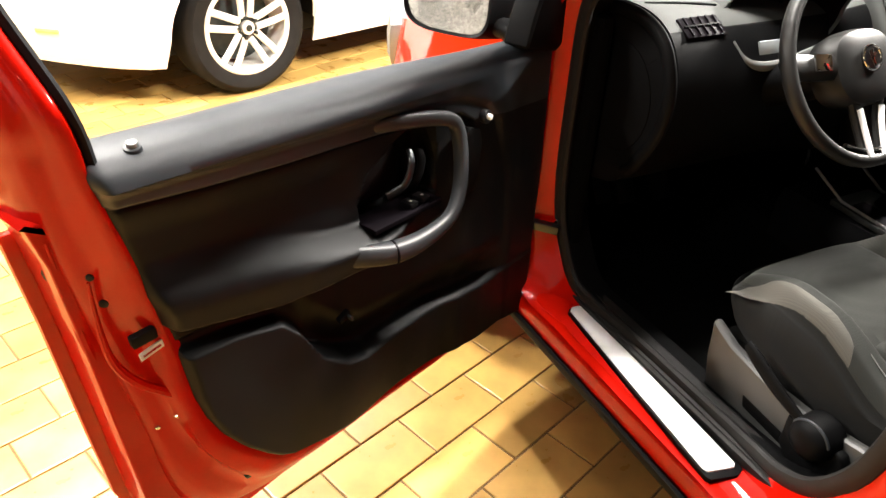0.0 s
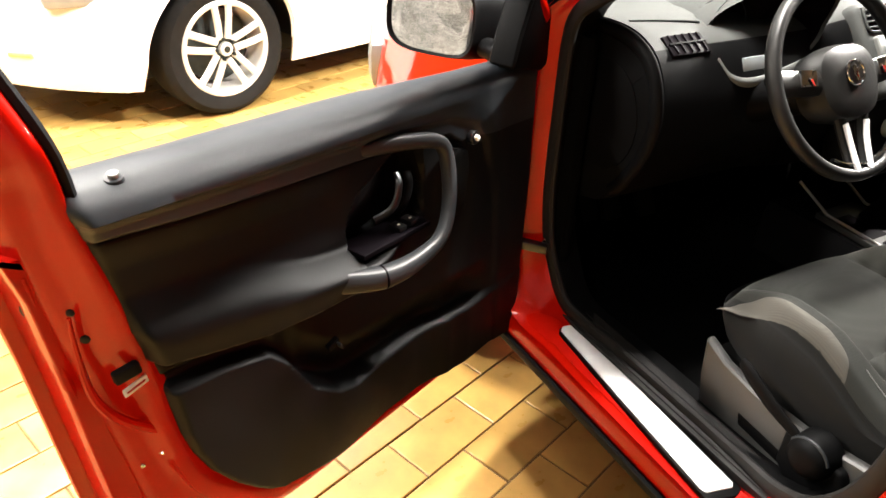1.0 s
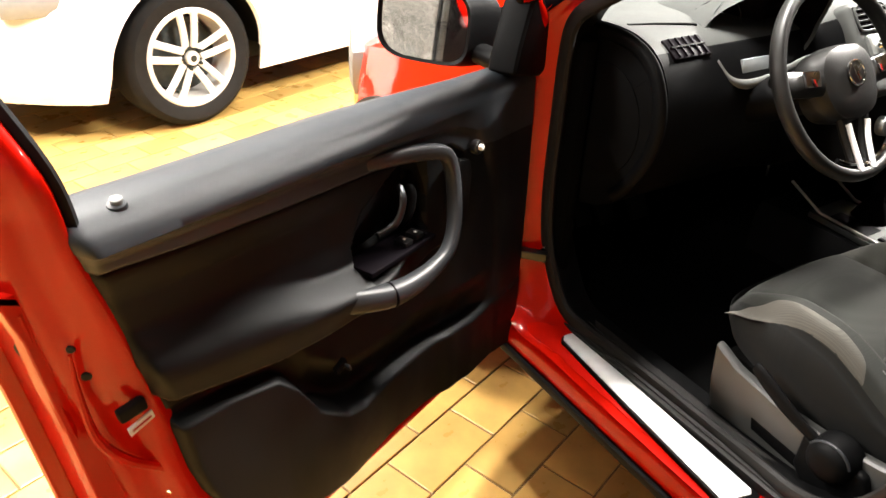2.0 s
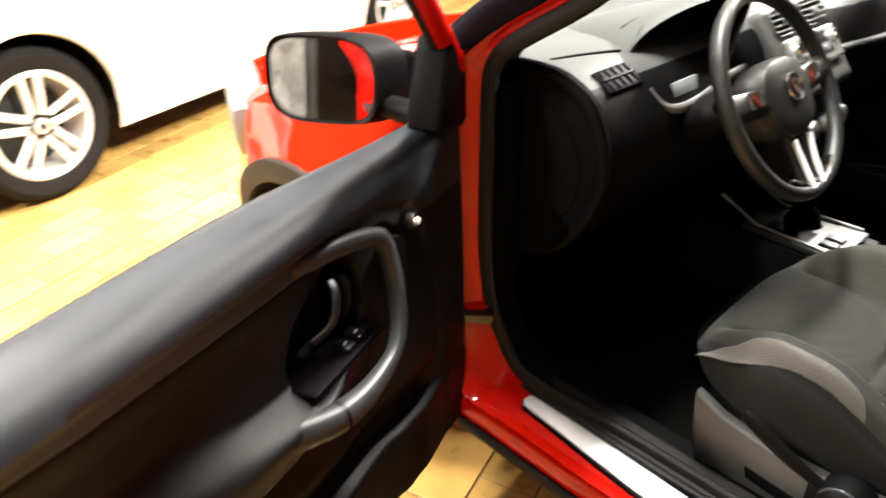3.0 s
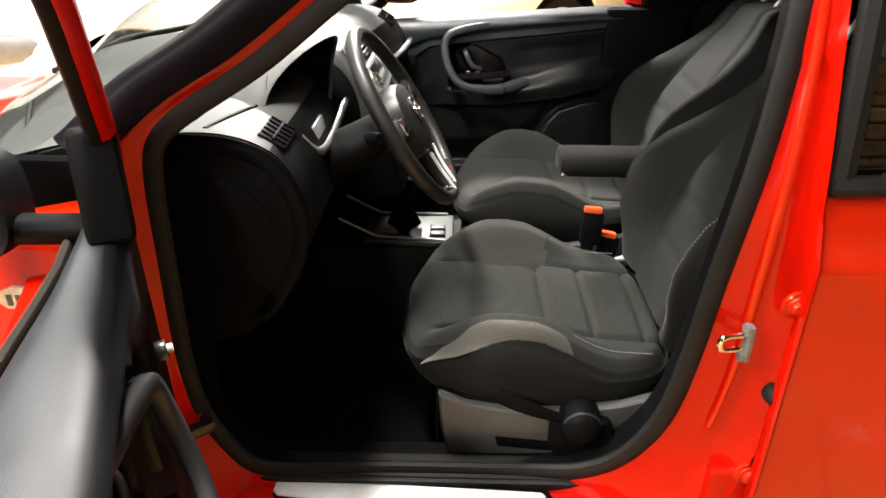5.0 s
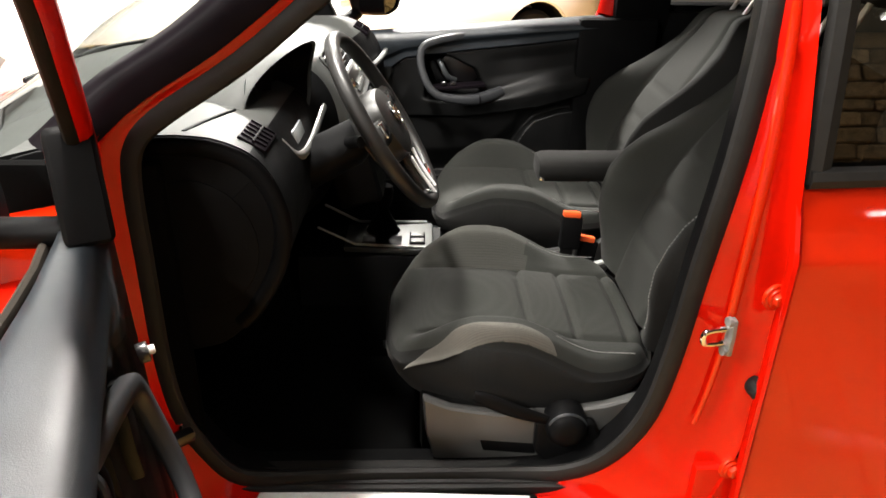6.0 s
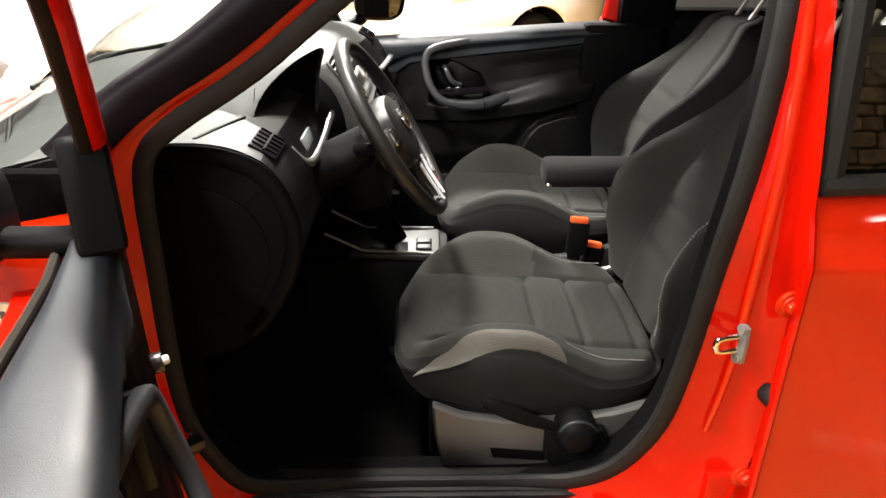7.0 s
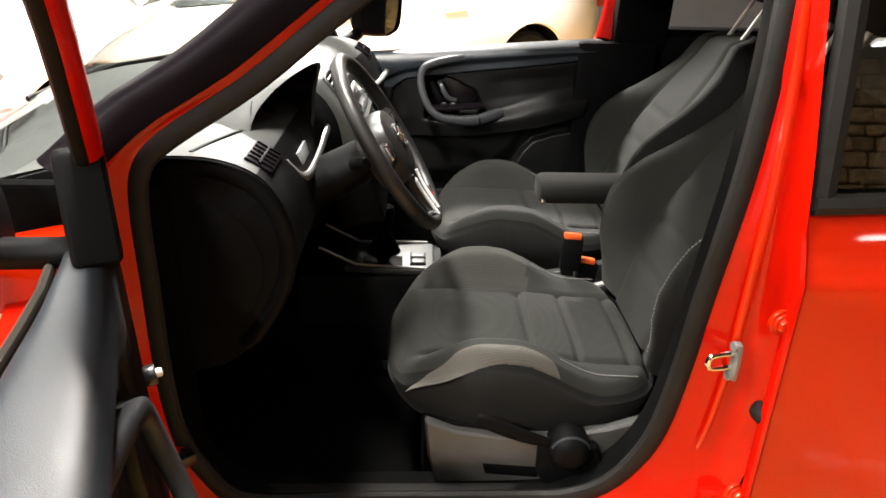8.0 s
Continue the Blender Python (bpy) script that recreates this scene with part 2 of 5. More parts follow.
def lathe(profile, sides=48, bm=None):
    """Turned about the x axis; profile of (radius, x)."""
    rings = [[(x, r * math.cos(2 * math.pi * k / sides), r * math.sin(2 * math.pi * k / sides)) for k in range(sides)] for r, x in profile]
    return loft(rings, True, False, bm)


def ramp(x, a, b):
    t = min(max((x - a) / (b - a), 0.0), 1.0)
    return t * t * (3 - 2 * t)


def interp(x, pts):
    """Piecewise-linear value at x through (x, y) pairs of rising x."""
    if x <= pts[0][0]:
        return pts[0][1]
    for (x0, y0), (x1, y1) in zip(pts, pts[1:]):
        if x <= x1:
            return y0 + (y1 - y0) * (x - x0) / (x1 - x0)
    return pts[-1][1]


def sheet(fn, nu, nv, thick=0.0, bm=None):
    """A surface from fn(s, t) with s and t from 0 to 1."""
    one = bmesh.new()
    g = [[one.verts.new(fn(i / nu, j / nv)) for j in range(nv + 1)] for i in range(nu + 1)]
    for i in range(nu):
        for j in range(nv):
            one.faces.new((g[i][j], g[i + 1][j], g[i + 1][j + 1], g[i][j + 1]))
    if thick:
        bmesh.ops.recalc_face_normals(one, faces=one.faces[:])
        bmesh.ops.solidify(one, geom=one.faces[:], thickness=thick)
    return join(bm, one)

# ---------------------------------------------------------------- room
ROW = radians(19.2)
E1, E2 = Vector((math.cos(ROW), math.sin(ROW), 0)), Vector((-math.sin(ROW), math.cos(ROW), 0))
TL, TW, JOINT = 0.249, 0.1485, 0.006
X0, X1, Y0, Y1 = -5.5, 8.5, -6.0, 8.0


def wall(name, c, s, label):
    return tagged(finish(name, rbox(c, s, 0.004), WALL, smooth=0), label, "wall", kind="structure")


floor = tagged(finish("floor", rbox(((X0 + X1) / 2, (Y0 + Y1) / 2, -0.06), (X1 - X0, Y1 - Y0, 0.11), 0.002), GROUT, smooth=0),
               "floor of glazed ochre tiles laid in running bond with brown grout", "floor", kind="structure")
wall("wall_north", ((X0 + X1) / 2, Y1 + 0.1, CEIL / 2), (X1 - X0 + 0.4, 0.2, CEIL), "plain hall wall, darkened to cut bounced light")
wall("wall_south", ((X0 + X1) / 2, Y0 - 0.1, CEIL / 2), (X1 - X0 + 0.4, 0.2, CEIL), "plain wall with grey panels, darkened to cut bounced light")
wall("wall_east", (X1 + 0.1, (Y0 + Y1) / 2, CEIL / 2), (0.2, Y1 - Y0, CEIL), "plain hall wall, darkened to cut bounced light")
wall("wall_west", (X0 - 0.1, (Y0 + Y1) / 2, CEIL / 2), (0.2, Y1 - Y0, CEIL), "plain hall wall, darkened to cut bounced light")
tagged(finish("ceiling", rbox(((X0 + X1) / 2, (Y0 + Y1) / 2, CEIL + 0.1), (X1 - X0 + 0.4, Y1 - Y0 + 0.4, 0.2), 0.004), CEILING, smooth=0),
       "unseen plain ceiling, darkened to cut bounced light", "ceiling", kind="structure")


STONE = mat("speckled_stone", (0.42, 0.42, 0.40), rough=0.7, vary=0.45, scale=60, bump=0.4, bump_scale=150)
for py in (-2.6, -0.7, 1.2, 3.1):
    tagged(finish("stone_pier", rbox((X0 + 0.16, py, CEIL / 2), (0.30, 0.7, CEIL - 0.02), 0.01), STONE, smooth=0), "grey speckled stone pier standing against the wall", "pier", "stone piers")
for py in (-1.65, 0.25, 2.15):
    win = thing("wall_window", pose(X0 + 0.03, py, 1.5), "dark night window between two stone piers", "window", "wall windows", "structure")
    part("pane", rbox((0, 0, 0), (0.02, 0.9, 2.0), 0.002), BLACK_GLOSS, win)
    for dy in (-0.46, 0.46):
        part("frame_bar", rbox((0.01, dy, 0), (0.05, 0.06, 2.1), 0.006), SILVER, win)


RUBBLE = mat("brown_rubble_stone", (0.42, 0.29, 0.15), rough=0.85, vary=0.35, scale=14, bump=0.6, bump_scale=60, rand=0.35)


def rubble_wall(y0, y1, top):
    """Courses of rough brown stones against the west wall."""
    ob = thing("rubble_wall", pose(X0, 0, 0), "rough brown rubble stone cladding on the hall wall", "stone wall")
    part("backing", rbox((0.02, (y0 + y1) / 2, top / 2), (0.04, y1 - y0, top), 0.004), GROUT, ob)
    pick = random.Random(4)
    z = 0.02
    while z < top - 0.1:
        h, y = pick.uniform(0.13, 0.24), y0 + 0.02
        while y < y1 - 0.1:
            w = min(pick.uniform(0.18, 0.46), y1 - y)
            part("stone", rbox((0.06 + pick.uniform(-0.015, 0.02), y + w / 2, z + h / 2), (0.07, w - 0.02, h - 0.02), 0.025, (pick.uniform(-3, 3), 0, 0), 1), RUBBLE, ob)
            y += w
        z += h
    return ob


rubble_wall(-5.9, -3.1, 2.8)


def ceiling_light():
    ob = thing("ceiling_light", pose(0, 0, 0), "assumed white ceiling lamp with a glowing diffuser, out of view", "lamp", "lamps on the ceiling")
    part("housing", rbox((0, 0, 0.03), (0.90, 0.24, 0.06), 0.01), SILVER, ob)
    part("diffuser", rbox((0, 0, -0.012), (0.84, 0.18, 0.03), 0.008), LAMP_ON, ob, "glowing white diffuser")
    return ob


first = None
for lx, ly, turn, watts in LAMPS:
    m = pose(lx, ly, CEIL - 0.06, 0, 0, turn)
    if first is None:
        first = ceiling_light()
        first.matrix_basis = m
    else:
        copy_thing(first, m)
    data = bpy.data.lights.new("lamp_light", "AREA")
    data.shape, data.size, data.size_y, data.energy, data.color = "RECTANGLE", 0.84, 0.18, watts, (1.0, 0.955, 0.89)
    light = new("lamp_light", data)
    light.matrix_basis = pose(lx, ly, CEIL - 0.1, 0, 0, turn)


# ---------------------------------------------------------------- wheels and parked cars
def wheel(name, parent, m, radius, width, spokes=5, rim_mat=None):
    """A wheel about its own x axis, outer face towards +x."""
    rim_mat = rim_mat or ALLOY
    r, w, k = radius, width, radius * 0.70
    tyre = [(k, -w / 2), (r * 0.90, -w / 2 - 0.006), (r * 0.975, -w / 2 + 0.012), (r, -w / 2 + 0.035), (r, w / 2 - 0.035), (r * 0.975, w / 2 - 0.012),
            (r * 0.90, w / 2 + 0.006), (k + 0.02, w / 2 + 0.004), (k, w / 2 - 0.006)]
    hold = part(name, lathe(tyre, 64), TYRE, parent, "black road tyre on a light-alloy rim")
    hold.matrix_basis = m
    rim = bmesh.new()
    rim = lathe([(k + 0.002, -w / 2), (k + 0.004, w / 2 - 0.004), (k - 0.006, w / 2 + 0.002), (k - 0.022, w / 2 - 0.006), (k - 0.03, w / 2 - 0.05),
                 (k - 0.035, -w / 2)], 64, rim)
    part("rim", rim, rim_mat, hold, "silver alloy rim ring")
    z0 = w / 2 - 0.012
    for i in range(spokes):
        a0 = 2 * math.pi * i / spokes + 0.3
        one = bmesh.new()
        for sgn in (-1, 1):
            path = []
            for q in range(6):
                f = q / 5
                rad = 0.05 + (k - 0.016 - 0.05) * f
                off = sgn * (0.022 + 0.017 * f)
                path.append((z0 - 0.012 * (1 - f) + 0.006 * math.sin(f * 3.1), rad * math.cos(a0) - off * math.sin(a0), rad * math.sin(a0) + off * math.cos(a0)))
            tube(path, 0.0185 if spokes < 7 else 0.011, 0.014, 8, (1, 0, 0), bm=one)
        part("spoke", one, rim_mat, hold)
    part("hub_cap", disc((z0 - 0.004, 0, 0), (1, 0, 0), 0.034, 0.03, 28, 0.005), rim_mat, hold)
    part("cap_emblem", disc((z0 + 0.013, 0, 0), (1, 0, 0), 0.017, 0.004, 20, 0.001), DARK_METAL, hold)
    for i in range(5):
        a = 2 * math.pi * i / 5 + 0.6
        part("wheel_bolt", disc((z0 - 0.004, 0.052 * math.cos(a), 0.052 * math.sin(a)), (1, 0, 0), 0.009, 0.03, 10, 0.002), DARK_METAL, hold)
    part("brake_disc", disc((-0.01, 0, 0), (1, 0, 0), k * 0.78, 0.02, 40, 0.002), DARK_METAL, hold)
    part("wheel_back", disc((-w / 2 + 0.02, 0, 0), (1, 0, 0), k - 0.01, 0.012, 32, 0), BLACK_RUBBER, hold)
    return hold


def arch_low(x, axles, r, sill):
    """The lower edge of a car side at x, with its round wheel openings."""
    z = sill
    for a in axles:
        d = abs(x - a)
        if d < r:
            z = max(z, 0.33 + math.sqrt(max(r * r - d * d, 0)))
    return z


def parked_car(name, m, paint, label, wb=2.8, front=0.88, rear=0.95, half=0.89, wheel_r=0.335, tail=True):
    """A closed saloon: nose towards +x, standing on z = 0."""
    car = thing(name, m, label, "car")
    xa, xb = -wb / 2 - rear, wb / 2 + front
    axles = (-wb / 2, wb / 2)
    ar = wheel_r + 0.065

    def inset(x):
        f, b = max(0.0, (x - (wb / 2 + 0.1)) / (xb - wb / 2 - 0.1)), max(0.0, ((-wb / 2 - 0.15) - x) / (-wb / 2 - 0.15 - xa))
        return 0.42 * f ** 2.6 + 0.22 * b ** 3

    def belt(x):
        return interp(x, [(xa, 0.98), (-wb / 2, 1.0), (0.0, 0.97), (wb / 2 - 0.4, 0.94), (wb / 2 + 0.4, 0.82), (xb, 0.68)])

    stations = sorted({xa + (xb - xa) * i / 60 for i in range(61)} | {a + s * ar * math.cos(q * math.pi / 24) for a in axles for s in (-1, 1) for q in range(13)})

    def side_y(x, z):
        top = belt(x)
        t = (z - 0.2) / (top - 0.2)
        bulge = -0.10 * (1 - t) ** 3 - 0.035 * max(0, t - 0.55) ** 1.5 * 4
        return half - inset(x) + bulge

    for sgn, nm in ((1, "side_panel"), (-1, "side_panel")):
        one = bmesh.new()
        grid = []
        for x in stations:
            lo = arch_low(x, axles, ar, 0.2 + 0.12 * max(0, (x - wb / 2 - 0.45)) )
            hi = belt(x)
            grid.append([one.verts.new((x, sgn * side_y(x, lo + (hi - lo) * j / 10), lo + (hi - lo) * j / 10)) for j in range(11)])
        for a, b in zip(grid, grid[1:]):
            for j in range(10):
                one.faces.new((a[j], b[j], b[j + 1], a[j + 1]))
        bmesh.ops.recalc_face_normals(one, faces=one.faces[:])
        bmesh.ops.solidify(one, geom=one.faces[:], thickness=-0.02 * sgn)
        side = part(nm, one, paint, car)
        if sgn > 0:
            for dx in (wb / 2 - 0.62, -0.08, -wb / 2 + 0.28):
                pts = [(dx - 0.05 * (1 - q / 8), side_y(dx, 0.3 + 0.65 * q / 8) + 0.001, 0.3 + 0.65 * q / 8) for q in range(9)]
                part("door_gap", tube(pts, 0.003, 0.003, 6), BLACK_RUBBER, side)
            for dx in (wb / 2 - 1.45, -0.75):
                part("door_handle", rbox((dx, side_y(dx, 0.85) + 0.018, 0.85), (0.2, 0.03, 0.032), 0.012), paint, side)
    for a in axles:
        for sgn in (1, -1):
            lip = [(a + ar * math.cos(q * math.pi / 20), 0, 0.33 + ar * math.sin(q * math.pi / 20)) for q in range(21)]
            lip = [(x, sgn * (side_y(x, z) - 0.004), z) for x, _, z in lip]
            part("arch_lip", tube(lip, 0.008, 0.01, 8, (0, 1, 0)), paint, car)
            liner = [[(x * 1.0, y - sgn * d, z) for x, y, z in lip] for d in (0.004, 0.12, 0.3)]
            part("wheel_liner", loft(liner, False, False), BLACK_RUBBER, car)
            wheel("wheel", car, pose(a, sgn * (half - 0.16), wheel_r, 0, 0, 90 * sgn), wheel_r, 0.225)
    # bonnet, roof and ends
    deck = []
    for i in range(41):
        x = xa + (xb - xa) * i / 40
        w = side_y(x, belt(x))
        crown = 0.07
        deck.append([(x, w * (2 * j / 12 - 1), belt(x) + crown * (1 - (2 * j / 12 - 1) ** 2)) for j in range(13)])
    part("upper_body", loft(deck, False, False), paint, car)
    for x, nm in ((xb, "front_bumper"), (xa, "rear_bumper")):
        sg = 1 if x > 0 else -1
        def nose(s, t, sg=sg, x=x):
            yy = (2 * s - 1)
            xx = x - sg * 0.02
            lo, hi = 0.24, belt(x) + 0.02
            zz = lo + (hi - lo) * t
            return (xx + sg * (0.10 * (1 - yy ** 2) * (1 - 0.5 * (2 * t - 0.8) ** 2)), yy * (side_y(xx, min(max(zz, 0.3), belt(x)))), zz)
        part(nm, sheet(nose, 24, 10, 0.02), paint, car)
    house = []
    for x, w, z in ((wb / 2 - 0.30, 0.72, 0.98), (wb / 2 - 0.62, 0.68, 1.18), (wb / 2 - 1.0, 0.62, 1.38), (0.0, 0.60, 1.46), (-wb / 2 + 0.4, 0.60, 1.44), (-wb / 2 - 0.1, 0.63, 1.28), (-wb / 2 - 0.5, 0.68, 1.06)):
        house.append([(x, w * s, z + dz) for s, dz in ((-1, -0.03), (-0.9, 0), (-0.45, 0.03), (0, 0.04), (0.45, 0.03), (0.9, 0), (1, -0.03))])
    part("roof", loft([r for r in house], False, False), paint, car)
    for sgn in (1, -1):
        top = [(x, sgn * (w + 0.005), z - 0.04) for x, w, z in ((wb / 2 - 0.45, 0.70, 1.06), (wb / 2 - 1.0, 0.62, 1.38), (0.0, 0.60, 1.46), (-wb / 2 + 0.4, 0.60, 1.43), (-wb / 2 - 0.25, 0.66, 1.16))]
        low = [(x, sgn * (side_y(x, belt(x)) - 0.02), belt(x) + 0.01) for x, y, z in top]
        part("side_window", loft([top, low], False, False), BLACK_GLOSS, car)
        part("head_lamp", rbox((xb - 0.30, sgn * (side_y(xb - 0.3, 0.66) - 0.02), 0.67), (0.36, 0.10, 0.13), 0.04, (0, 0, -18 * sgn)), [LENS, SILVER][1], car, "clear-lensed silver headlamp")
        part("tail_lamp", rbox((xa + 0.13, sgn * (side_y(xa + 0.13, 0.85) - 0.02), 0.86), (0.26, 0.09, 0.16), 0.03, (0, 0, 8 * sgn)), TAIL_RED, car, "red tail lamp")
        part("side_marker", rbox((xb - 0.037, sgn * 0.530, 0.395), (0.115, 0.014, 0.020), 0.005, (0, 0, -52 * sgn)), AMBER, car, "amber side reflector")
    part("underbody", rbox(((xa + xb) / 2, 0, 0.30), (xb - xa - 0.7, half * 1.45, 0.20), 0.03), BLACK_RUBBER, car)
    return car


def heading(x, y, ang):
    return pose(x, y, 0, 0, 0, ang)


parked_car("white_car", heading(0.232, 3.712, 197.4), WHITE_PAINT, "white saloon car with silver twin-spoke alloy wheels")
parked_car("white_car", heading(3.44, 0.49, 127.2), WHITE_PAINT, "cream-white saloon car parked beyond the red hatchback", wb=2.98, front=0.74)
parked_car("dark_car", heading(6.4, 5.0, 110), CLADDING, "dark brown car parked far back in the hall")

# ---------------------------------------------------------------- the red car
red_car = thing("red_car", pose(0, 0, 0), "red small hatchback car with the driver's door wide open", "car")
AXLE = (0.50, 0.315)

# rings round the driver's door opening: rubber seal, inner trim and painted jamb
RING = [(-0.690, -0.035, 0.50), (-0.685, -0.085, 0.425), (-0.678, -0.16, 0.405), (-0.668, -0.30, 0.402), (-0.668, -0.60, 0.404),
        (-0.684, -0.70, 0.425), (-0.700, -0.77, 0.48), (-0.713, -0.82, 0.58), (-0.720, -0.843, 0.714), (-0.720, -0.859, 0.861),
        (-0.715, -0.884, 1.044), (-0.700, -0.90, 1.188), (-0.685, -0.907, 1.275), (-0.650, -0.92, 1.38), (-0.605, -0.925, 1.455),
        (-0.575, -0.89, 1.495), (-0.568, -0.78, 1.50), (-0.580, -0.65, 1.472), (-0.620, -0.43, 1.36), (-0.650, -0.293, 1.262),
        (-0.670, -0.178, 1.172), (-0.690, -0.062, 1.099), (-0.700, -0.020, 1.060), (-0.702, -0.006, 1.0), (-0.702, -0.003, 0.87),
        (-0.700, 0.0, 0.70), (-0.695, -0.008, 0.58)]
# the outer edge of the jamb beside each of them
OUTER = [(-0.780, 0.03, 0.44), (-0.780, -0.03, 0.372), (-0.778, -0.16, 0.372), (-0.780, -0.30, 0.372), (-0.780, -0.60, 0.372),
         (-0.784, -0.80, 0.375), (-0.786, -0.90, 0.42), (-0.788, -0.945, 0.54), (-0.790, -0.968, 0.70), (-0.790, -0.964, 0.85),
         (-0.780, -0.952, 1.04), (-0.755, -0.945, 1.18), (-0.735, -0.940, 1.28), (-0.690, -0.945, 1.40), (-0.640, -0.96, 1.50),
         (-0.590, -0.93, 1.545), (-0.580, -0.78, 1.548), (-0.595, -0.629, 1.502), (-0.641, -0.413, 1.378), (-0.674, -0.276, 1.276),
         (-0.695, -0.158, 1.186), (-0.719, -0.031, 1.112), (-0.750, 0.025, 1.060), (-0.782, 0.055, 1.0), (-0.788, 0.06, 0.87),
         (-0.788, 0.06, 0.70), (-0.784, 0.045, 0.56)]
ring, outer = smooth_path(RING, 4, True), smooth_path(OUTER, 4, True)
outer = [p + Vector((0.0, 0.006, 0.008)) * ramp(p.z, 1.06, 1.14) * ramp(p.y, -0.80, -0.60) for p in outer]
jamb_rows = []
for f, dip in ((0.0, 0.0), (0.10, 0.006), (0.22, 0.010), (0.42, 0.012), (0.50, 0.016), (0.62, 0.022), (0.86, 0.026), (1.0, 0.0)):
    row = []
    for a, b in zip(ring, outer):
        p = a.lerp(b, f)
        inward = 1.0 if a.y < -0.80 and a.z < 1.2 else 0.35
        low = 0.030 * math.sin(math.pi * min(1, f * 1.15)) * (1 - ramp(a.z, 0.42, 0.47))
        row.append(p + Vector((dip * inward, 0, -low)))
    jamb_rows.append(row)
part("door_jamb", loft(jamb_rows, True, False, loop=False), RED, red_car, "glossy red painted door jamb", 50)
ridge = [a.lerp(b, 0.46) + Vector((-0.001, 0, 0)) for a, b in zip(ring, outer) if a.y < -0.82 and 0.56 < a.z < 1.40]
part("pillar_ridge", tube(ridge, 0.009, 0.006, 10, (1, 0, 0), taper=lambda f: 0.4 + 0.6 * math.sin(math.pi * min(max(f, 0.05), 0.95))), RED_GLOSS, red_car, "glossy red pressed ridge")
part("door_seal", tube([p + Vector((0.002, 0, 0)) for p in ring], 0.018, 0.012, 10, (1, 0, 0), True), RUBBER, red_car, "dark grey rubber door seal")
inner_rows = [[p + (Vector((-0.30, -0.45, 0.85)) - p).normalized() * d + Vector((e, 0, 0)) for p in ring] for d, e in ((0.0, 0.004), (0.006, 0.02), (-0.01, 0.09))]
part("opening_trim", loft(inner_rows, True, False), PLASTIC, red_car, "black plastic opening trim")

# sill with its brushed plate
sill_sec = [(-0.69, 0.30), (-0.760, 0.285), (-0.774, 0.300), (-0.780, 0.325), (-0.779, 0.348), (-0.772, 0.364), (-0.758, 0.375), (-0.72, 0.380), (-0.70, 0.383), (-0.69, 0.36)]
ys = [0.10 - 2.1 * i / 40 for i in range(41)]
part("sill", loft([[(x, y, z) for x, z in sill_sec] for y in ys]), RED, red_car, "glossy red door sill")
part("sill_flange", tube([(-0.783, y, 0.300) for y in ys], 0.009, 0.012, 8), BLACK_RUBBER, red_car, "black sill edge strip")
clad = [(-0.60, 0.20), (-0.63, 0.19), (-0.655, 0.215), (-0.665, 0.275), (-0.66, 0.292), (-0.60, 0.294)]
part("sill_cladding", loft([[(x, y, z) for x, z in clad] for y in ys]), CLADDING, red_car, "dark plastic sill cladding")
plate = [(-0.723, -0.138), (-0.745, -0.365), (-0.766, -0.612), (-0.762, -0.622), (-0.712, -0.634), (-0.703, -0.627), (-0.682, -0.145), (-0.690, -0.130), (-0.712, -0.127)]
part("sill_base", slab([(x + (0.006 if x > -0.71 else -0.006), y * 1.03 + 0.004) for x, y in plate], 0.374, 0.3855, "z", 0.002), PLASTIC, red_car, "black sill plate holder")
part("sill_plate", slab(plate, 0.380, 0.3885, "z", 0.002), ALU, red_car, "brushed aluminium sill plate")
ledge = [(-0.690, 0.375), (-0.693, 0.398), (-0.676, 0.404), (-0.655, 0.409), (-0.630, 0.407), (-0.612, 0.392), (-0.606, 0.33), (-0.69, 0.33)]
part("sill_trim", loft([[(x, -0.10 - 0.66 * i / 20, z) for x, z in ledge] for i in range(21)]), RUBBER, red_car, "ribbed dark sill trim")
for x, z in ((-0.684, 0.402), (-0.668, 0.4065), (-0.652, 0.4095)):
    part("trim_rib", tube([(x, -0.13, z), (x, -0.40, z), (x, -0.72, z)], 0.0022, 0.0022, 6), RUBBER, red_car)

part("sill", loft([[(-x, y, z) for x, z in sill_sec] for y in ys]), RED, red_car)
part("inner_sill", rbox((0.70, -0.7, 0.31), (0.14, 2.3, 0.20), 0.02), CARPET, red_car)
# striker, hinges and plugs on the pillar
def striker():
    """A plate on the slanting pillar face with a forward-pointing steel loop; drawn in its own plane, then set in place."""
    m = pose(-0.762, -0.906, 0.777, 0, 0, 12)
    outline_ = [(-0.010, -0.033), (0.004, -0.034), (0.010, -0.026), (0.008, -0.010), (0.011, 0.0), (0.008, 0.010), (0.009, 0.025), (0.002, 0.033), (-0.009, 0.030), (-0.011, 0.0)]
    hold = part("striker", slab(outline_, -0.004, 0.004, "y", 0.002), SILVER, red_car, "chromed steel striker")
    hold.matrix_basis = m
    loop = smooth_path([(0.002, 0.0, -0.013), (0.002, 0.030, -0.013), (0.002, 0.042, -0.009), (0.002, 0.044, 0.004), (0.002, 0.036, 0.011), (0.002, 0.0, 0.012)], 5)
    part("loop", tube(loop, 0.0048, 0.0048, 10, (1, 0, 0)), CHROME, hold)
    for z in (-0.026, 0.026):
        part("screw", disc((-0.001, 0.006, z), (0, 1, 0), 0.0085, 0.008, 12, 0.002), SILVER, hold)


